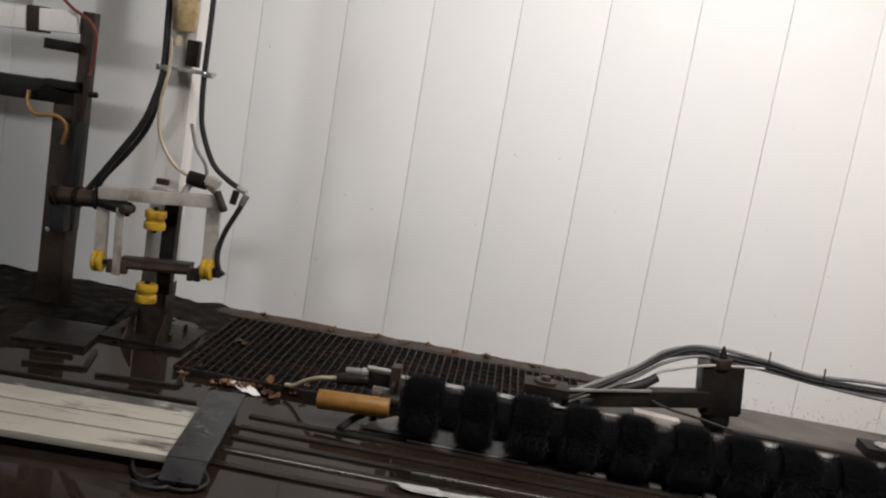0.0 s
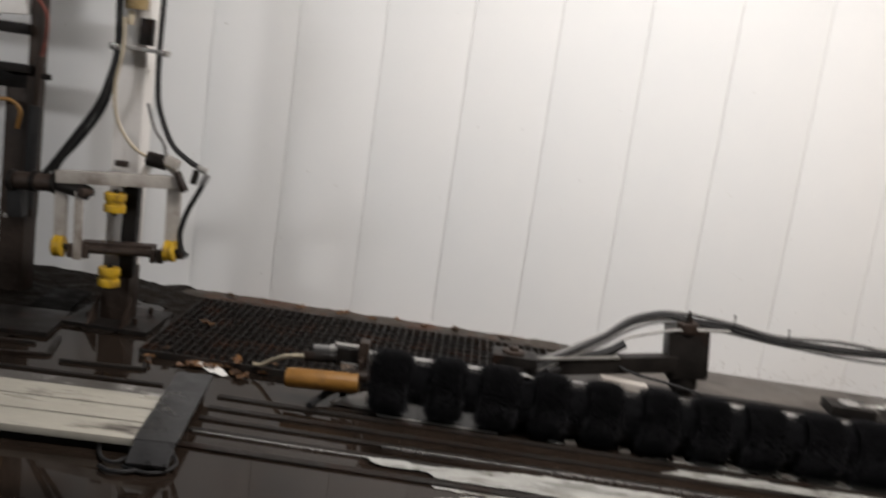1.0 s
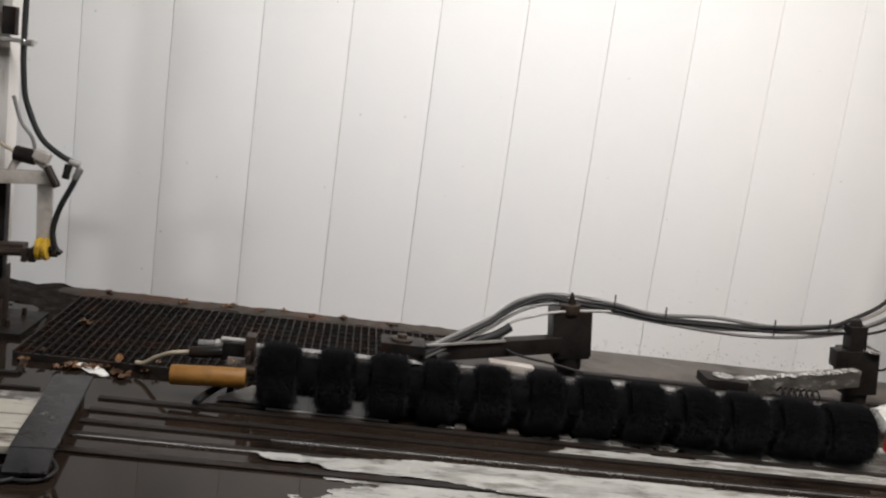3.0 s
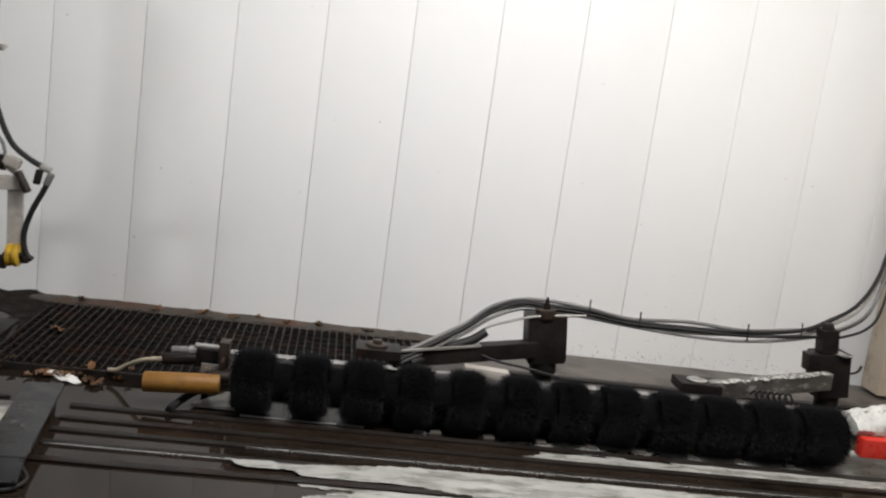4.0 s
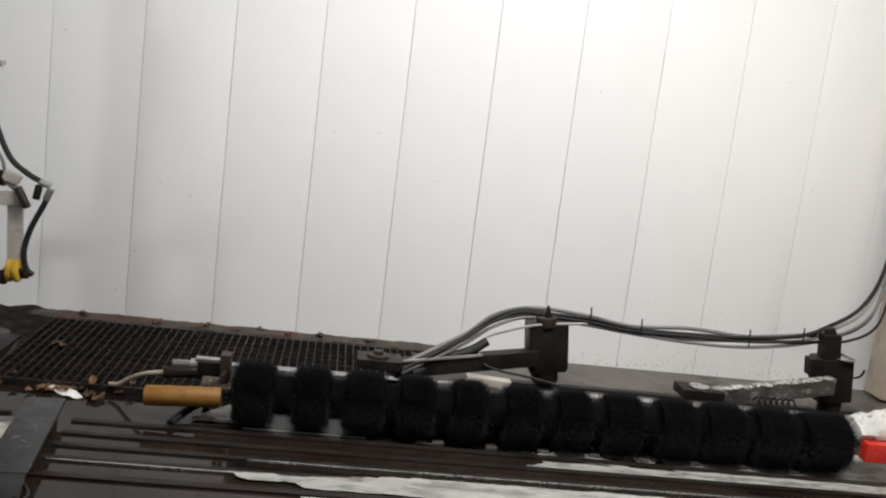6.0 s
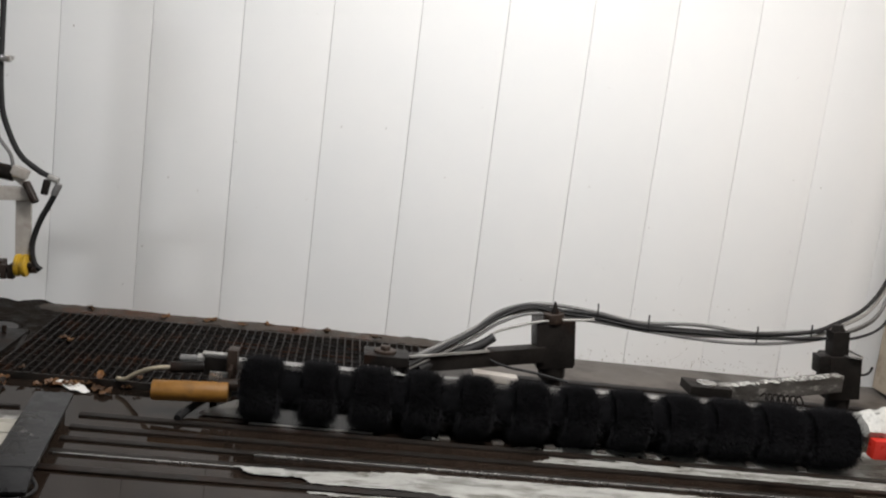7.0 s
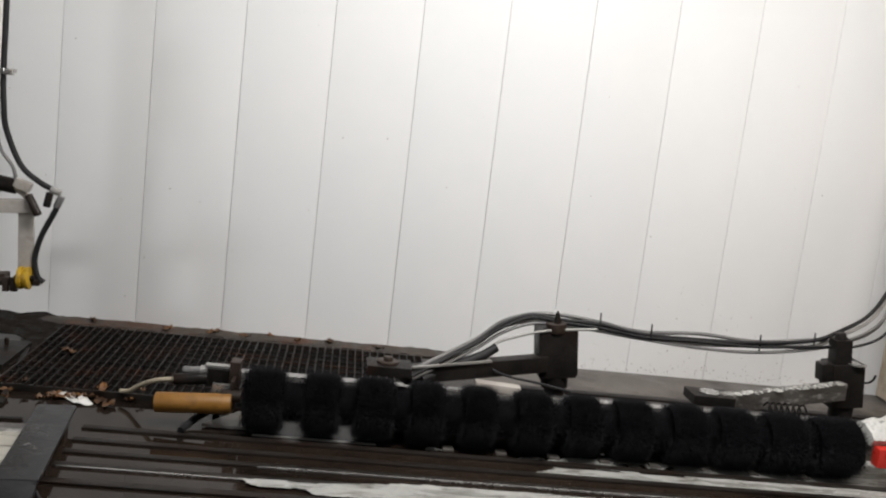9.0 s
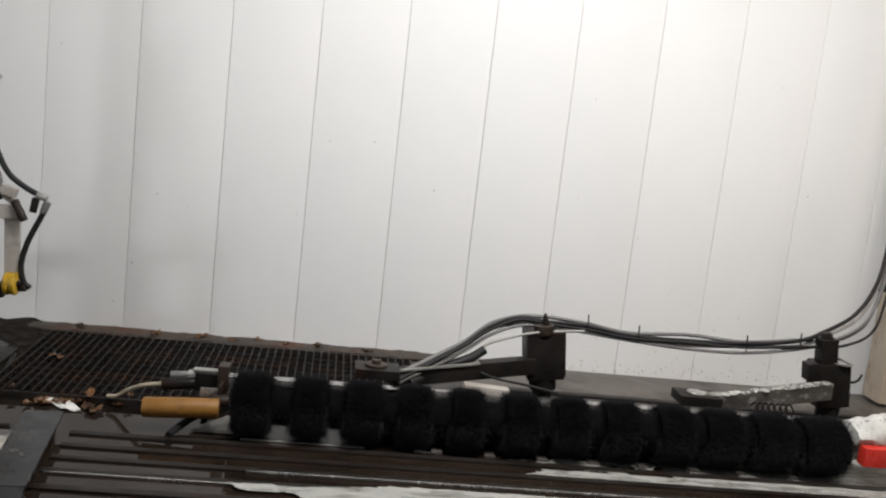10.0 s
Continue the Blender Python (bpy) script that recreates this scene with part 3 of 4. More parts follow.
def motor():
    m = thing("brush_motor", "amber plastic covered motor with dark hydraulic fittings on the brush end", "motor")
    cyl_part("cover", m, AMBER, (-0.5943, 3.2688, 0.0847), (-0.3311, 3.2688, 0.0996), 0.0361, bevel=0.006, label="amber yellow plastic tube cover")
    box_part("valve_block", m, STEEL_DARK, (-0.3927, 3.4174, 0.1516), (0.0902, 0.0743, 0.069), bevel=0.005)
    box_part("valve_top", m, STEEL_GREY, (-0.4033, 3.4174, 0.1898), (0.0934, 0.0318, 0.0085), bevel=0.003)
    box_part("clamp", m, STEEL_BROWN, (-0.3375, 3.3855, 0.1781), (0.0371, 0.0637, 0.0955), bevel=0.004)
    cyl_part("fitting", m, STEEL_DARK, (-0.5519, 3.3643, 0.141), (-0.4351, 3.3749, 0.1516), 0.0212)
    cyl_part("fitting", m, HOSE_GREY, (-0.5306, 3.4174, 0.1622), (-0.4351, 3.4174, 0.1675), 0.0138)
    cyl_part("nut", m, STEEL_GREY, (-0.467, 3.4174, 0.1654), (-0.4404, 3.4174, 0.1675), 0.0202, seg=6)
    box_part("label_plate", m, CHROME, (-0.3736, 3.3431, 0.1303), (0.0743, 0.0159, 0.0318), bevel=0.002)
    beam_part("stay", m, STEEL_DARK, (-0.40, 3.42, 0.004), (-0.385, 3.42, 0.13), 0.035, 0.025)
    tube_part("hose", m, HOSE_CREAM, [(-0.5306, 3.3749, 0.141), (-0.6155, 3.3961, 0.1218), (-0.6845, 3.4492, 0.0794), (-0.730, 3.475, 0.045), (-0.765, 3.495, 0.036)], 0.0085)
    tube_part("loop_hose", m, RUBBER, [(-0.30, 3.40, 0.060), (-0.37, 3.37, 0.056), (-0.43, 3.32, 0.040), (-0.470, 3.26, 0.022), (-0.490, 3.20, 0.013)], 0.014)
    bm = bmesh.new()
    f = bm.faces.new([bm.verts.new(q) for q in ((-0.43, 3.28, 0.004), (-0.27, 3.28, 0.004), (-0.27, 3.44, 0.004), (-0.32, 3.44, 0.004))])
    ext = bmesh.ops.extrude_face_region(bm, geom=[f])
    bmesh.ops.translate(bm, vec=(0, 0, 0.010), verts=[e for e in ext["geom"] if isinstance(e, bmesh.types.BMVert)])
    part("gusset_plate", bm, STEEL_GREY, m, "pale grey steel foot plate")


motor()


# ---------------- swing arms and pivot posts ----------------
def pivot_post_a():
    p = thing("pivot_post", "dark steel pivot box on a post holding the brush arm", "pivot post", group="brush pivot posts")
    box_part("pivot_box", p, STEEL_DARK, (0.912, 3.745, 0.279), (0.160, 0.13, 0.188), (0, -7, 0), 0.006)
    cyl_part("cap", p, STEEL_BROWN, (0.896, 3.71, 0.362), (0.891, 3.71, 0.402), 0.043, bevel=0.006)
    cyl_part("lower_collar", p, STEEL_DARK, (0.925, 3.74, 0.125), (0.918, 3.74, 0.192), 0.056, bevel=0.006)
    cyl_part("column", p, STEEL_DARK, (0.932, 3.74, 0.0), (0.925, 3.74, 0.135), 0.042)
    box_part("bottom_plate", p, STEEL_DARK, (0.922, 3.742, 0.182), (0.150, 0.12, 0.012), (0, -7, 0), 0.003)
    box_part("base_plate", p, STEEL_DARK, (0.935, 3.75, 0.007), (0.22, 0.2, 0.014), bevel=0.003)
    cyl_part("peg", p, STEEL_DARK, (0.897, 3.71, 0.400), (0.891, 3.71, 0.450), 0.018, 0.004)
    beam_part("arm", p, STEEL_DARK, (0.86, 3.70, 0.232), (0.27, 3.42, 0.216), 0.06, 0.064)
    beam_part("arm_edge", p, STEEL_GREY, (0.62, 3.548, 0.262), (0.30, 3.395, 0.253), 0.010, 0.010)
    box_part("flange", p, STEEL_DARK, (0.215, 3.42, 0.238), (0.165, 0.12, 0.036), bevel=0.004)
    cyl_part("flange_disc", p, STEEL_BROWN, (0.210, 3.42, 0.254), (0.210, 3.42, 0.266), 0.042, bevel=0.004)
    cyl_part("flange_bolt", p, STEEL_BROWN, (0.210, 3.42, 0.264), (0.210, 3.42, 0.280), 0.020, seg=6)


def pivot_post_b():
    p = thing("pivot_post", "foam-splashed dark steel pivot post holding the far brush arm", "pivot post", group="brush pivot posts")
    box_part("pivot_box", p, STEEL_DARK, (2.172, 3.76, 0.245), (0.14, 0.12, 0.19), (0, -7, 0), 0.006)
    box_part("side_lug", p, STEEL_DARK, (2.075, 3.74, 0.295), (0.05, 0.07, 0.075), (0, -7, 0), 0.004)
    box_part("upper_block", p, STEEL_DARK, (2.135, 3.75, 0.38), (0.072, 0.07, 0.12), (0, -7, 0), 0.005)
    cyl_part("cap", p, STEEL_DARK, (2.128, 3.75, 0.435), (2.122, 3.75, 0.465), 0.030, 0.020)
    cyl_part("disc", p, CHROME, (2.20, 3.72, 0.340), (2.20, 3.72, 0.346), 0.042, bevel=0.002)
    cyl_part("column", p, STEEL_DARK, (2.19, 3.76, 0.0), (2.19, 3.76, 0.16), 0.05)
    box_part("base_plate", p, STEEL_DARK, (2.19, 3.76, 0.007), (0.22, 0.2, 0.014), bevel=0.003)
    beam_part("arm", p, SOAPY_STEEL, (2.13, 3.67, 0.236), (1.50, 3.42, 0.214), 0.045, 0.072, label="soap-streaked steel arm")
    box_part("flange", p, STEEL_DARK, (1.465, 3.44, 0.228), (0.165, 0.12, 0.036), bevel=0.004)
    cyl_part("flange_disc", p, CHROME, (1.460, 3.43, 0.244), (1.460, 3.43, 0.254), 0.040, bevel=0.004)
    tube_part("bent_wire", p, RUBBER, [(2.235, 3.74, 0.265), (2.265, 3.73, 0.262), (2.290, 3.73, 0.275), (2.300, 3.73, 0.300)], 0.005)
    tube_part("spring", p, STEEL_DARK, [(1.70 + 0.006 * i, 3.44 + 0.022 * math.cos(i * 1.57), 0.205 + 0.022 * math.sin(i * 1.57)) for i in range(28)], 0.004)


pivot_post_a()
pivot_post_b()


def hoses():
    h = thing("hose_bundle", "bundle of grey and black hydraulic hoses tied along the arms", "hoses")
    base = [(0.30, 3.40, 0.215), (0.44, 3.50, 0.270), (0.56, 3.60, 0.312), (0.67, 3.70, 0.364), (0.79, 3.74, 0.400), (0.916, 3.75, 0.396),
            (1.08, 3.75, 0.390), (1.27, 3.75, 0.366), (1.52, 3.75, 0.370), (1.77, 3.75, 0.368), (2.02, 3.77, 0.395), (2.19, 3.82, 0.420),
            (2.37, 3.92, 0.478), (2.51, 4.06, 0.585), (2.60, 4.18, 0.74), (2.64, 4.25, 0.95), (2.66, 4.28, 1.5), (2.66, 4.28, 3.25)]
    spread = [(0, 0.012, 0.009, RUBBER), (0.010, -0.006, 0.008, HOSE_PALE), (-0.01, -0.012, 0.007, HOSE_GREY), (0.02, 0.020, 0.008, HOSE_GREY), (-0.016, 0.006, 0.006, RUBBER)]
    for i, (dy, dz, r, mat) in enumerate(spread):
        pts = []
        for j, (x, y, z) in enumerate(base):
            w = noise.noise(Vector((j * 1.3, i * 7.7, 0))) * 0.018
            fan = (i - 2) * (0.0, 0.004, 0.018, 0.022, 0.014, 0.008)[min(max(j - 9, 0), 5)]
            pts.append((x + fan, y + dy, z + dz * (1.0 if j < 11 else 0.3) + w * (1.0 if j < 12 else 0.4) - fan * 0.8))
        tube_part("hose", h, mat, pts, r)
    tube_part("thin_tube", h, HOSE_PALE, [(1.058, 3.700, 0.391), (0.856, 3.680, 0.372), (0.707, 3.660, 0.334), (0.641, 3.630, 0.313), (0.614, 3.610, 0.283), (0.612, 3.580, 0.250)], 0.006)
    tube_part("thin_tube", h, RUBBER, [(0.612, 3.580, 0.255), (0.633, 3.560, 0.223), (0.701, 3.520, 0.212), (0.794, 3.480, 0.211), (0.916, 3.420, 0.205)], 0.005)
    tube_part("thick_hose", h, RUBBER, [(0.34, 3.42, 0.20), (0.46, 3.52, 0.235), (0.58, 3.58, 0.27), (0.64, 3.60, 0.305)], 0.018)
    for x, y, z in ((1.08, 3.75, 0.415), (1.30, 3.75, 0.388), (1.77, 3.75, 0.386), (2.02, 3.78, 0.41)):
        beam_part("cable_tie", h, RUBBER, (x, y - 0.02, z - 0.03), (x - 0.004, y - 0.02, z + 0.04), 0.005, 0.005, bevel=0)


hoses()


def corner_post():
    p = thing("corner_post", "tan painted steel post with hose clamp beside the wall", "post")
    box_part("post", p, TAN_POST, (2.87, 4.42, CEIL / 2), (0.16, 0.16, CEIL), bevel=0.006)
    box_part("clamp", p, RUBBER, (2.72, 4.26, 0.60), (0.20, 0.05, 0.03), bevel=0.004)


corner_post()


def guard_rail():
    g = thing("guard_rail", "foam-covered guard rail with a red plastic end beyond the brush", "guard rail")
    beam_part("red_bar", g, RED_PLASTIC, (2.0356, 3.2051, 0.125), (3.5, 3.205, 0.136), 0.05, 0.072, 0.006, "red plastic bar")
    beam_part("upper_bar", g, FOAM, (2.07, 3.29, 0.215), (3.5, 3.29, 0.27), 0.05, 0.05)
    for x in (2.45, 3.0, 3.4):
        box_part("foot", g, WHITE_PAINT, (x, 3.25, 0.10), (0.06, 0.07, 0.20), bevel=0.004)


guard_rail()


# ---------------- left tower ----------------
def tower_post():
    p = thing("tower_post", "brown stained square steel post with white cross beam", "machine post")
    p.location.x = 0.045
    box_part("column", p, STEEL_BROWN, (-2.085, 4.15, 0.47), (0.115, 0.12, 0.94), bevel=0.006)
    box_part("side_channel", p, STEEL_BROWN, (-2.015, 4.10, 0.84), (0.055, 0.06, 0.97), bevel=0.004)
    cyl_part("damper", p, RUBBER, (-1.995, 4.04, 0.40), (-1.985, 4.04, 0.85), 0.026, bevel=0.004, label="black damper tube")
    cyl_part("damper_rod", p, STEEL_BROWN, (-1.985, 4.04, 0.85), (-1.975, 4.04, 1.06), 0.014)
    box_part("white_beam", p, MAST_PAINT, (-2.74, 4.09, 1.225), (1.38, 0.10, 0.094), (0, -4, 0), 0.005)
    box_part("beam_clamp", p, STEEL_BROWN, (-2.245, 4.09, 1.259), (0.055, 0.112, 0.112), (0, -4, 0), 0.004)
    box_part("upright_plate", p, STEEL_GREY, (-2.36, 4.10, 1.45), (0.14, 0.03, 0.28), bevel=0.004)
    box_part("dark_beam", p, STEEL_DARK, (-2.70, 4.13, 0.945), (1.30, 0.09, 0.098), (0, -1.5, 0), 0.005)
    box_part("top_bracket", p, STEEL_DARK, (-2.105, 4.05, 1.165), (0.15, 0.05, 0.045), bevel=0.004)
    box_part("lower_bracket", p, STEEL_DARK, (-2.09, 4.05, 1.0), (0.14, 0.06, 0.035), bevel=0.004)
    cyl_part("pin", p, STEEL_DARK, (-1.99, 4.05, 0.975), (-1.93, 4.05, 0.978), 0.013)
    tube_part("red_tube", p, HOSE_RED, [(-2.16, 4.03, 1.40), (-2.07, 4.03, 1.33), (-1.985, 4.03, 1.285), (-1.955, 4.04, 1.22), (-1.965, 4.05, 1.12), (-1.98, 4.05, 1.02)], 0.007)
    tube_part("orange_tube", p, HOSE_ORANGE, [(-2.245, 4.06, 0.95), (-2.24, 4.05, 0.89), (-2.19, 4.04, 0.855), (-2.10, 4.04, 0.86), (-2.055, 4.05, 0.82), (-2.07, 4.06, 0.74)], 0.009)


tower_post()


def wheel(parent, c, axis, r, w):
    a = Vector(axis).normalized()
    c = Vector(c)
    bm = bmesh.new()
    bm_cyl(bm, c - a * w / 2, c - a * w * 0.1, r, bevel=0.006)
    bm_cyl(bm, c + a * w * 0.1, c + a * w / 2, r, bevel=0.006)
    bm_cyl(bm, c - a * w * 0.12, c + a * w * 0.12, r * 0.85)
    wl = part("guide_wheel", bm, YELLOW, parent, "worn yellow plastic guide wheel")
    cyl_part("axle", wl, STEEL_DARK, c - a * (w / 2 + 0.015), c + a * (w / 2 + 0.015), r * 0.25)


def mast():
    p = thing("mast", "pale galvanised square steel mast bolted to the floor", "machine post")
    box_part("column", p, MAST_PAINT, (-1.46, 3.9, 1.74), (0.115, 0.115, 3.0), bevel=0.006)
    box_part("socket", p, STEEL_BROWN, (-1.458, 3.9, 0.125), (0.1165, 0.1165, 0.25), bevel=0.006, label="dirty brown steel socket")
    box_part("base_plate", p, STEEL_DARK, (-1.45, 3.90, 0.010), (0.36, 0.34, 0.020), bevel=0.003)
    for dx, dy in ((-0.1, -0.09), (0.1, -0.09), (0.1, 0.1), (-0.1, 0.1)):
        cyl_part("anchor_bolt", p, STEEL_BROWN, (-1.45 + dx, 3.9 + dy, 0.02), (-1.45 + dx, 3.9 + dy, 0.050), 0.010, seg=8)
    for dx in (-0.07, 0.07):
        bm = bmesh.new()
        v = [bm.verts.new(q) for q in ((-1.455 + dx, 3.83, 0.02), (-1.455 + dx, 3.72, 0.02), (-1.455 + dx, 3.83, 0.13))]
        f = bm.faces.new(v)
        ext = bmesh.ops.extrude_face_region(bm, geom=[f])
        bmesh.ops.translate(bm, vec=(0.008, 0, 0), verts=[e for e in ext["geom"] if isinstance(e, bmesh.types.BMVert)])
        part("gusset", bm, STEEL_BROWN, p)
    box_part("hose_bracket", p, STEEL_GREY, (-1.415, 3.80, 1.155), (0.24, 0.03, 0.016), bevel=0.003)


mast()


def carriage():
    c = thing("wheel_carriage", "dirty white steel carriage with yellow guide wheels on the mast", "carriage")
    Y = 3.75
    beam_part("upper_bar", c, WHITE_PAINT, (-1.69, Y, 0.610), (-1.19, Y, 0.655), 0.055, 0.05)
    beam_part("side_plate", c, WHITE_PAINT, (-1.215, Y, 0.66), (-1.205, Y, 0.37), 0.016, 0.058, label="dirty white flat steel hanger")
    beam_part("side_plate", c, WHITE_PAINT, (-1.675, Y, 0.62), (-1.665, Y, 0.315), 0.016, 0.052, label="dirty white flat steel hanger")
    beam_part("swing_plate", c, WHITE_PAINT, (-1.588, Y - 0.03, 0.565), (-1.578, Y - 0.03, 0.285), 0.014, 0.034)
    cyl_part("axle_bar", c, STEEL_BROWN, (-1.60, Y - 0.01, 0.325), (-1.15, Y - 0.01, 0.362), 0.016)
    box_part("axle_housing", c, STEEL_BROWN, (-1.43, Y + 0.02, 0.352), (0.30, 0.06, 0.035), (0, -4.6, 0), 0.004)
    wheel(c, (-1.443, Y - 0.02, 0.540), (0, 0, 1), 0.044, 0.078)
    wheel(c, (-1.445, Y - 0.02, 0.232), (0, 0, 1), 0.044, 0.078)
    wheel(c, (-1.200, Y - 0.03, 0.377), (1, 0, 0.05), 0.044, 0.044)
    wheel(c, (-1.656, Y - 0.03, 0.331), (1, 0, 0.05), 0.044, 0.038)
    cyl_part("cylinder", c, STEEL_BROWN, (-1.90, 3.78, 0.562), (-1.70, 3.76, 0.578), 0.037, bevel=0.006, label="rust brown air cylinder")
    for x, z in ((-1.885, 0.563), (-1.79, 0.571), (-1.705, 0.577)):
        cyl_part("cylinder_ring", c, STEEL_DARK, (x - 0.010, 3.77, z), (x + 0.010, 3.768, z + 0.001), 0.046, bevel=0.004)
    box_part("cylinder_block", c, RUBBER, (-1.872, 3.79, 0.475), (0.062, 0.06, 0.125), (0, -4, 0), 0.008)
    cyl_part("block_nut", c, STEEL_GREY, (-1.90, 3.75, 0.418), (-1.90, 3.745, 0.418), 0.010, seg=6)
    cyl_part("cylinder_rod", c, STEEL_DARK, (-1.69, 3.76, 0.575), (-1.56, 3.74, 0.560), 0.030)
    cyl_part("rod_end", c, STEEL_BROWN, (-1.575, 3.70, 0.562), (-1.555, 3.76, 0.564), 0.019)
    box_part("top_clip", c, STEEL_BROWN, (-1.455, 3.80, 0.69), (0.05, 0.03, 0.025), bevel=0.004)
    box_part("inner_slide", c, STEEL_DARK, (-1.405, 3.82, 0.42), (0.06, 0.05, 0.40), bevel=0.004)
    cyl_part("nozzle_knuckle", c, STEEL_BROWN, (-1.20, 3.72, 0.70), (-1.155, 3.70, 0.63), 0.015)
    cyl_part("coil", c, STEEL_DARK, (-1.33, 3.74, 0.735), (-1.25, 3.74, 0.725), 0.03)
    tube_part("arch_bracket", c, WHITE_PAINT, [(-1.345, 3.74, 0.655), (-1.325, 3.74, 0.70), (-1.285, 3.74, 0.725), (-1.245, 3.74, 0.715), (-1.195, 3.74, 0.675), (-1.17, 3.74, 0.63)], 0.014)
    box_part("valve", c, WHITE_PAINT, (-1.225, 3.73, 0.735), (0.06, 0.04, 0.035), (0, 20, 0), 0.005)
    cyl_part("elbow", c, STEEL_DARK, (-1.135, 3.73, 0.66), (-1.125, 3.73, 0.715), 0.014)
    for dx in (-1.61, -1.55, -1.27, -1.24):
        box_part("stud", c, STEEL_BROWN, (dx, 3.73, 0.318 + (dx + 1.6) * 0.08), (0.022, 0.03, 0.055), bevel=0.003)


carriage()


def mast_hoses():
    h = thing("mast_hoses", "black and cream hoses hanging from the mast bracket", "hoses")
    tube_part("black_hose", h, RUBBER, [(-1.515, 3.80, 3.2), (-1.512, 3.79, 1.9), (-1.503, 3.77, 1.42), (-1.488, 3.75, 1.155), (-1.505, 3.73, 1.02), (-1.543, 3.73, 0.915), (-1.63, 3.74, 0.78), (-1.76, 3.77, 0.60)], 0.0135)
    tube_part("black_hose", h, RUBBER, [(-1.488, 3.78, 1.17), (-1.50, 3.76, 1.03), (-1.535, 3.77, 0.905), (-1.61, 3.78, 0.785), (-1.70, 3.79, 0.67), (-1.73, 3.79, 0.60)], 0.011)
    tube_part("black_hose", h, RUBBER, [(-1.36, 3.80, 3.2), (-1.345, 3.79, 1.9), (-1.328, 3.77, 1.444), (-1.321, 3.75, 1.156), (-1.312, 3.74, 1.03), (-1.297, 3.74, 0.934), (-1.24, 3.74, 0.81), (-1.17, 3.74, 0.752), (-1.105, 3.74, 0.722)], 0.011)
    cyl_part("hose_end", h, HOSE_PALE, (-1.125, 3.735, 0.728), (-1.085, 3.735, 0.716), 0.013, label="pale hose fitting")
    cyl_part("hose_end", h, HOSE_GREY, (-1.082, 3.735, 0.705), (-1.100, 3.735, 0.660), 0.0135, label="grey hose fitting")
    tube_part("black_hose", h, RUBBER, [(-1.085, 3.74, 0.695), (-1.11, 3.74, 0.635), (-1.152, 3.74, 0.541), (-1.172, 3.74, 0.452), (-1.160, 3.74, 0.385), (-1.135, 3.74, 0.362)], 0.011)
    tube_part("cream_tube", h, HOSE_CREAM, [(-1.465, 3.74, 1.27), (-1.458, 3.73, 1.15), (-1.475, 3.72, 1.0), (-1.455, 3.72, 0.87), (-1.385, 3.72, 0.775), (-1.30, 3.72, 0.735), (-1.22, 3.72, 0.715)], 0.007)
    tube_part("cream_tube", h, HOSE_GREY, [(-1.345, 3.74, 0.95), (-1.31, 3.73, 0.86), (-1.265, 3.73, 0.80), (-1.25, 3.73, 0.74)], 0.007)
    f = cyl_part("filter_bowl", h, BOWL, (-1.437, 3.77, 1.43), (-1.430, 3.77, 1.305), 0.055, 0.045, label="clouded amber filter bowl")
    box_part("valve_body", h, STEEL_DARK, (-1.392, 3.80, 1.225), (0.050, 0.04, 0.105), bevel=0.005)
    cyl_part("bowl_cap", f, STEEL_GREY, (-1.441, 3.77, 1.49), (-1.437, 3.77, 1.43), 0.058)
    cyl_part("bowl_neck", f, HOSE_CREAM, (-1.445, 3.76, 1.30), (-1.450, 3.76, 1.245), 0.016)
    for x in (-1.505, -1.318):
        cyl_part("hose_clip", h, CHROME, (x + 0.01, 3.75, 1.14), (x + 0.01, 3.75, 1.165), 0.025)


mast_hoses()


# ---------------- foam, leaves, lamps ----------------
def foam_sheet(name, x0, x1, y0, y1, cell, thick, keep, mat, label, seedv, z0=0.0):
    bm = bmesh.new()
    nx, ny = int((x1 - x0) / cell), int((y1 - y0) / cell)
    grid = {}

    def vert(i, j):
        if (i, j) not in grid:
            x, y = x0 + i * cell, y0 + j * cell
            z = thick * (0.6 + 0.6 * noise.noise(Vector((x * 14, y * 14, seedv))))
            jit = noise.noise_vector(Vector((x * 40, y * 40, seedv))) * cell * 0.3
            grid[i, j] = bm.verts.new((x + jit.x, y + jit.y, z0 + max(z, 0.0015)))
        return grid[i, j]

    for i in range(nx):
        for j in range(ny):
            x, y = x0 + (i + 0.5) * cell, y0 + (j + 0.5) * cell
            if keep(x, y, noise.fractal(Vector((x * 3, y * 6, seedv)), 1.0, 2.0, 5)):
                bm.faces.new((vert(i, j), vert(i + 1, j), vert(i + 1, j + 1), vert(i, j + 1)))
    ob = part(name, bm, mat)
    return tagged(ob, label, "foam", kind="stuff")


foam_sheet("floor_foam", -0.8, 3.4, 2.1, 2.728, 0.008, 0.003, lambda x, y, n: n * 0.6 + min((x + 0.06) * 1.6 - (y - 2.5) * 1.1, (y - 2.3) * 2.0, (3.1 - x) * 1.5) > 0,
           FOAM_THIN, "white soapy foam lying on the wet floor", 3.0)
foam_sheet("floor_foam", 0.3, 3.4, 3.125, 3.5, 0.008, 0.004, lambda x, y, n: n + (x - 1.05) * 0.9 > 0.1,
           FOAM_THIN, "white soapy foam lying under the brush", 9.0)
foam_sheet("rail_foam", -0.6, 4.4, 2.764, 2.908, 0.007, 0.005, lambda x, y, n: n * 0.45 + (x + 0.19) * 1.5 + (y - 2.81) * 1.2 > 0 and y < 2.850 + min(0.05, max(0.0, 0.14 * x)) + n * 0.012,
           FOAM_THIN, "white soapy foam lying over the rails", 5.0, 0.0075)
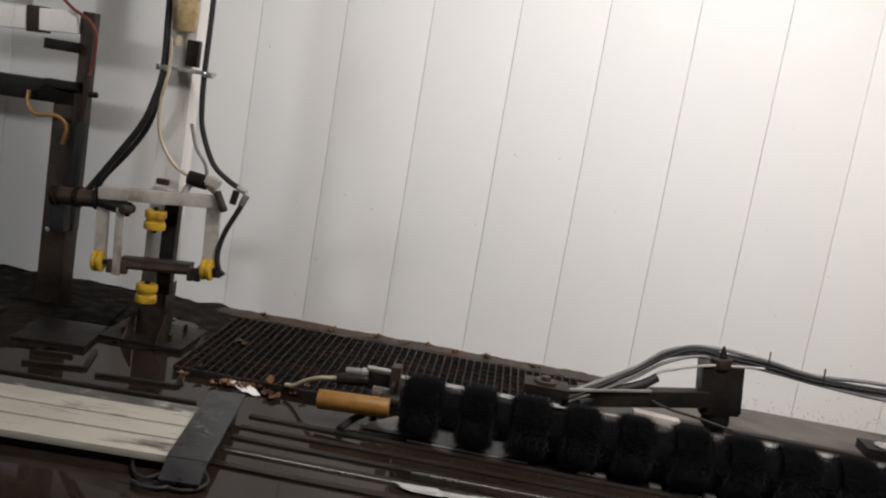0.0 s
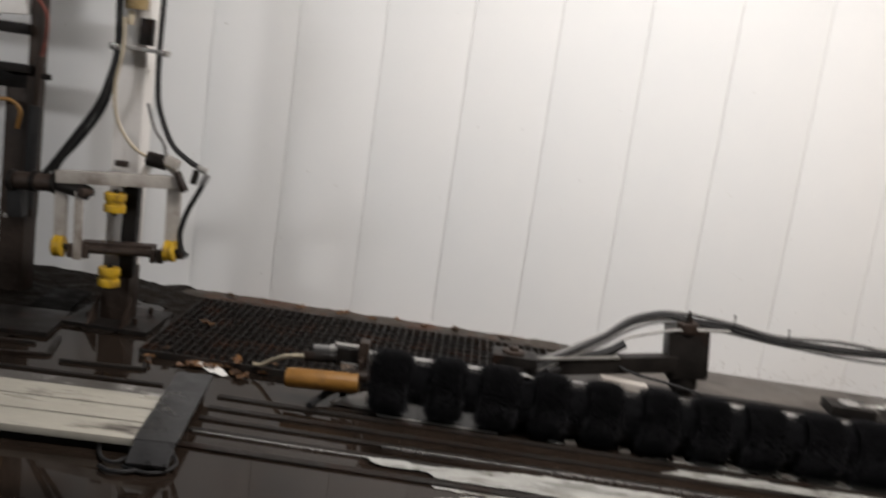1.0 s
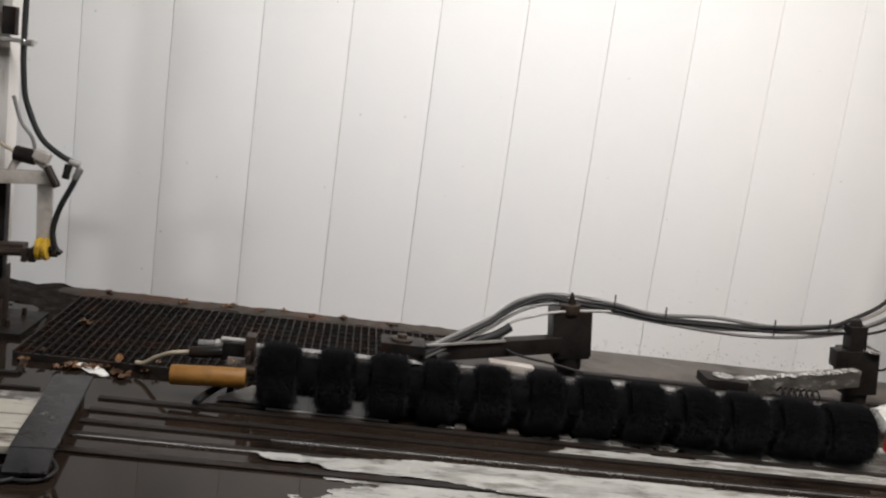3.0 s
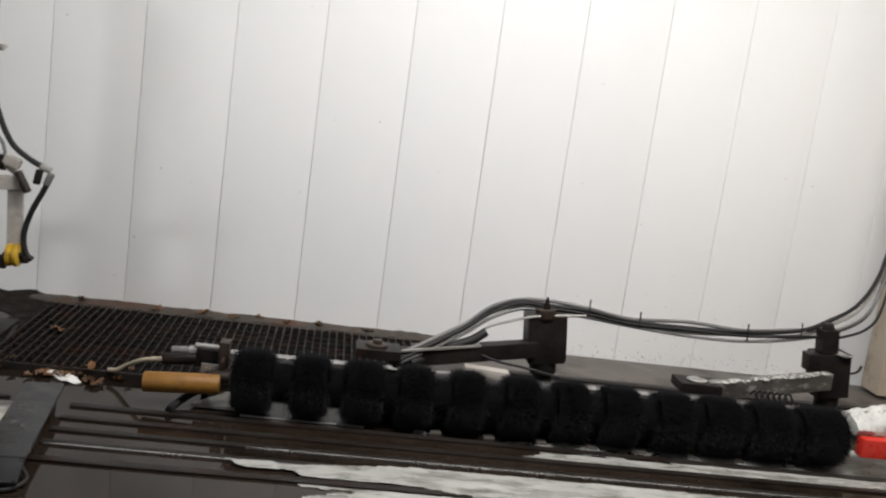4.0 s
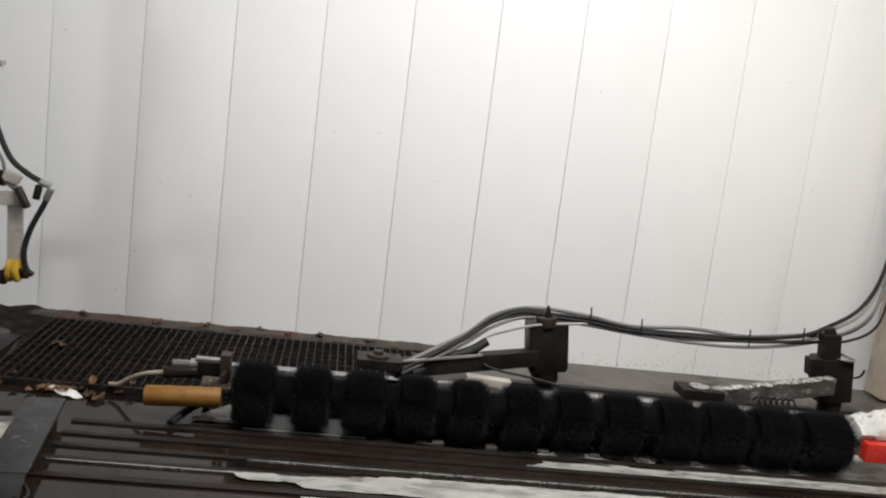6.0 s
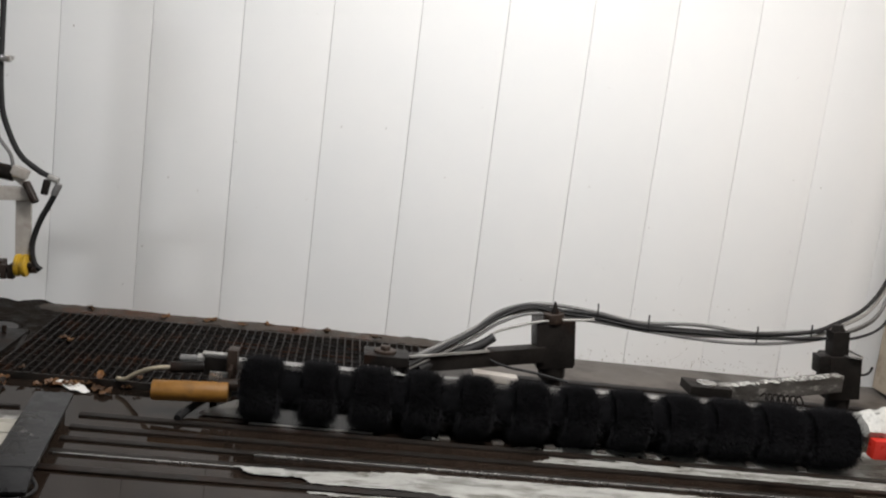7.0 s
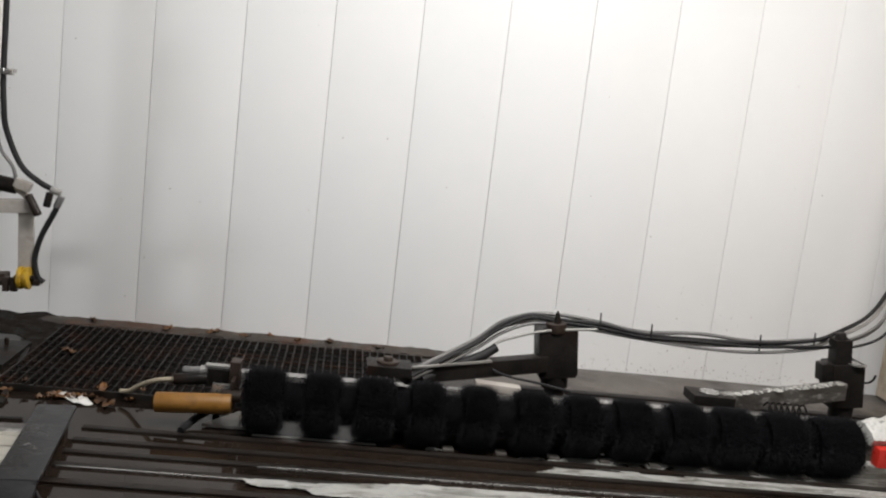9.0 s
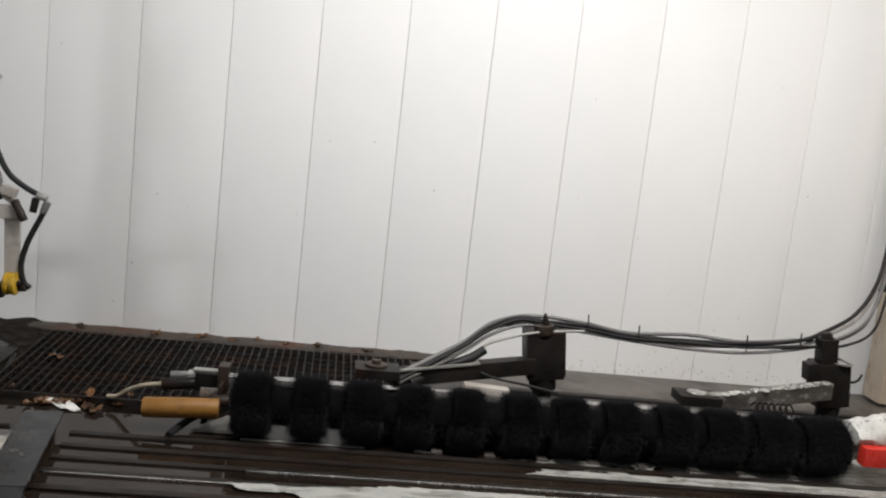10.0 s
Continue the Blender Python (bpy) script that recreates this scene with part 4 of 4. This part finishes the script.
foam_sheet("rail_foam", 0.6, 4.4, 3.098, 3.166, 0.007, 0.004, lambda x, y, n: n * 0.4 + (x - 0.95) * 1.2 > 0,
           FOAM_THIN, "pale soapy film between the rails", 6.0)
foam_sheet("rail_foam", 0.0, 4.4, 2.714, 2.772, 0.007, 0.003, lambda x, y, n: n * 0.5 + (x - 0.42) * 1.4 > 0,
           FOAM_THIN, "pale soapy film on the near rail", 15.0, 0.0085)


def foam_clump(spots, label, seedv):
    """Lumps of foam that cling to steel, in one mesh."""
    bm = bmesh.new()
    rng = random.Random(seedv)
    for x, y, z, r in spots:
        made = bmesh.ops.create_icosphere(bm, subdivisions=2, radius=r, matrix=pose(x, y, z) @ Matrix.Diagonal((1.6, 0.9, 0.6, 1)))
        for v in made["verts"]:
            v.co += noise.noise_vector(v.co * 45) * r * 0.5
    tagged(part("foam_clump", bm, FOAM), label, "foam", kind="stuff")


def arm_foam():
    rng = random.Random(8)
    spots = []
    for _ in range(260):
        u = rng.random()
        spots.append((1.56 + 0.55 * u, 3.435 + 0.218 * u + rng.uniform(-0.020, 0.016), 0.251 + 0.020 * u + rng.uniform(-0.005, 0.002), rng.uniform(0.002, 0.006)))
    foam_clump(spots, "white foam clinging to the far brush arm", 1)
    bm = bmesh.new()
    rows = []
    for i in range(181):
        x = 2.022 + i * 0.008
        top = 0.228 + 0.28 * min(x - 2.015, 0.32) + 0.05 * max(0.0, x - 2.335)
        sec = ((3.222, 0.163), (3.217, 0.188), (3.232, 0.5), (3.264, 0.9), (3.29, 1.0), (3.332, 0.8), (3.354, 0.3), (3.348, 0.163))
        ring = []
        for j, (y, h) in enumerate(sec):
            z = h if j in (0, 1, 7) else 0.188 + h * (top - 0.188)
            p = Vector((x, y, z))
            ring.append(bm.verts.new(p + noise.noise_vector(p * 22) * 0.014 + noise.noise_vector(p * 70) * 0.008))
        rows.append(ring)
    for a, b in zip(rows, rows[1:]):
        for j in range(8):
            bm.faces.new((a[j], a[(j + 1) % 8], b[(j + 1) % 8], b[j]))
    bm.faces.new(rows[0])
    bm.faces.new(rows[-1])
    tagged(part("foam_clump", bm, FOAM), "thick white foam lying along the guard rail", "foam", kind="stuff")


arm_foam()


def leaves():
    rng = random.Random(5)
    for _ in range(26):
        kind = rng.random()
        if kind < 0.05:
            x, y = -1.22 + abs(rng.gauss(0, 0.35)), rng.uniform(3.7, 4.38)
            z = 0.031
        elif kind < 0.75:
            x, y = rng.uniform(-1.24, -0.68), rng.gauss(3.475, 0.03)
            z = 0.033 if y > 3.49 else 0.002
        else:
            x, y = rng.uniform(-1.4, 0.5), WALL_Y - rng.uniform(0.03, 0.11)
            z = 0.012
        bm = bmesh.new()
        s = rng.uniform(0.016, 0.046)
        n = 8
        mid = [bm.verts.new((s * (2 * i / n - 1), 0, z + 0.006 + 0.004 * math.sin(i))) for i in range(n + 1)]
        for side in (-1, 1):
            e = [bm.verts.new((s * (2 * i / n - 1), side * s * 0.55 * math.sin(math.pi * i / n) * rng.uniform(0.7, 1.2) + side * 0.0005, z + rng.uniform(0.004, 0.022))) for i in range(n + 1)]
            for i in range(n):
                bm.faces.new((mid[i], mid[i + 1], e[i + 1], e[i]))
        ob = tagged(part("leaf", bm, LEAF_MAT), "curled brown dead leaf", "leaf", group="dead leaves by the drain")
        ob.matrix_basis = pose(x, y, 0, 0, 0, rng.uniform(0, 360))


leaves()

for place, tilt, sx, sy, *_ in LAMPS:
    lamp = thing("bay_lamp", "long white lamp panel of the wash bay", "lamp", group="bay lamps")
    box_part("housing", lamp, WHITE_PAINT, (0, 0, 0.0), (sx + 0.1, sy + 0.1, 0.08))
    box_part("diffuser", lamp, LAMP_GLOW, (0, 0, -0.05), (sx, sy, 0.02))
    lamp.matrix_basis = pose(*place, tilt)


def motions():
    """Nothing in the wash bay moves; only the hand-held camera does."""


motions()
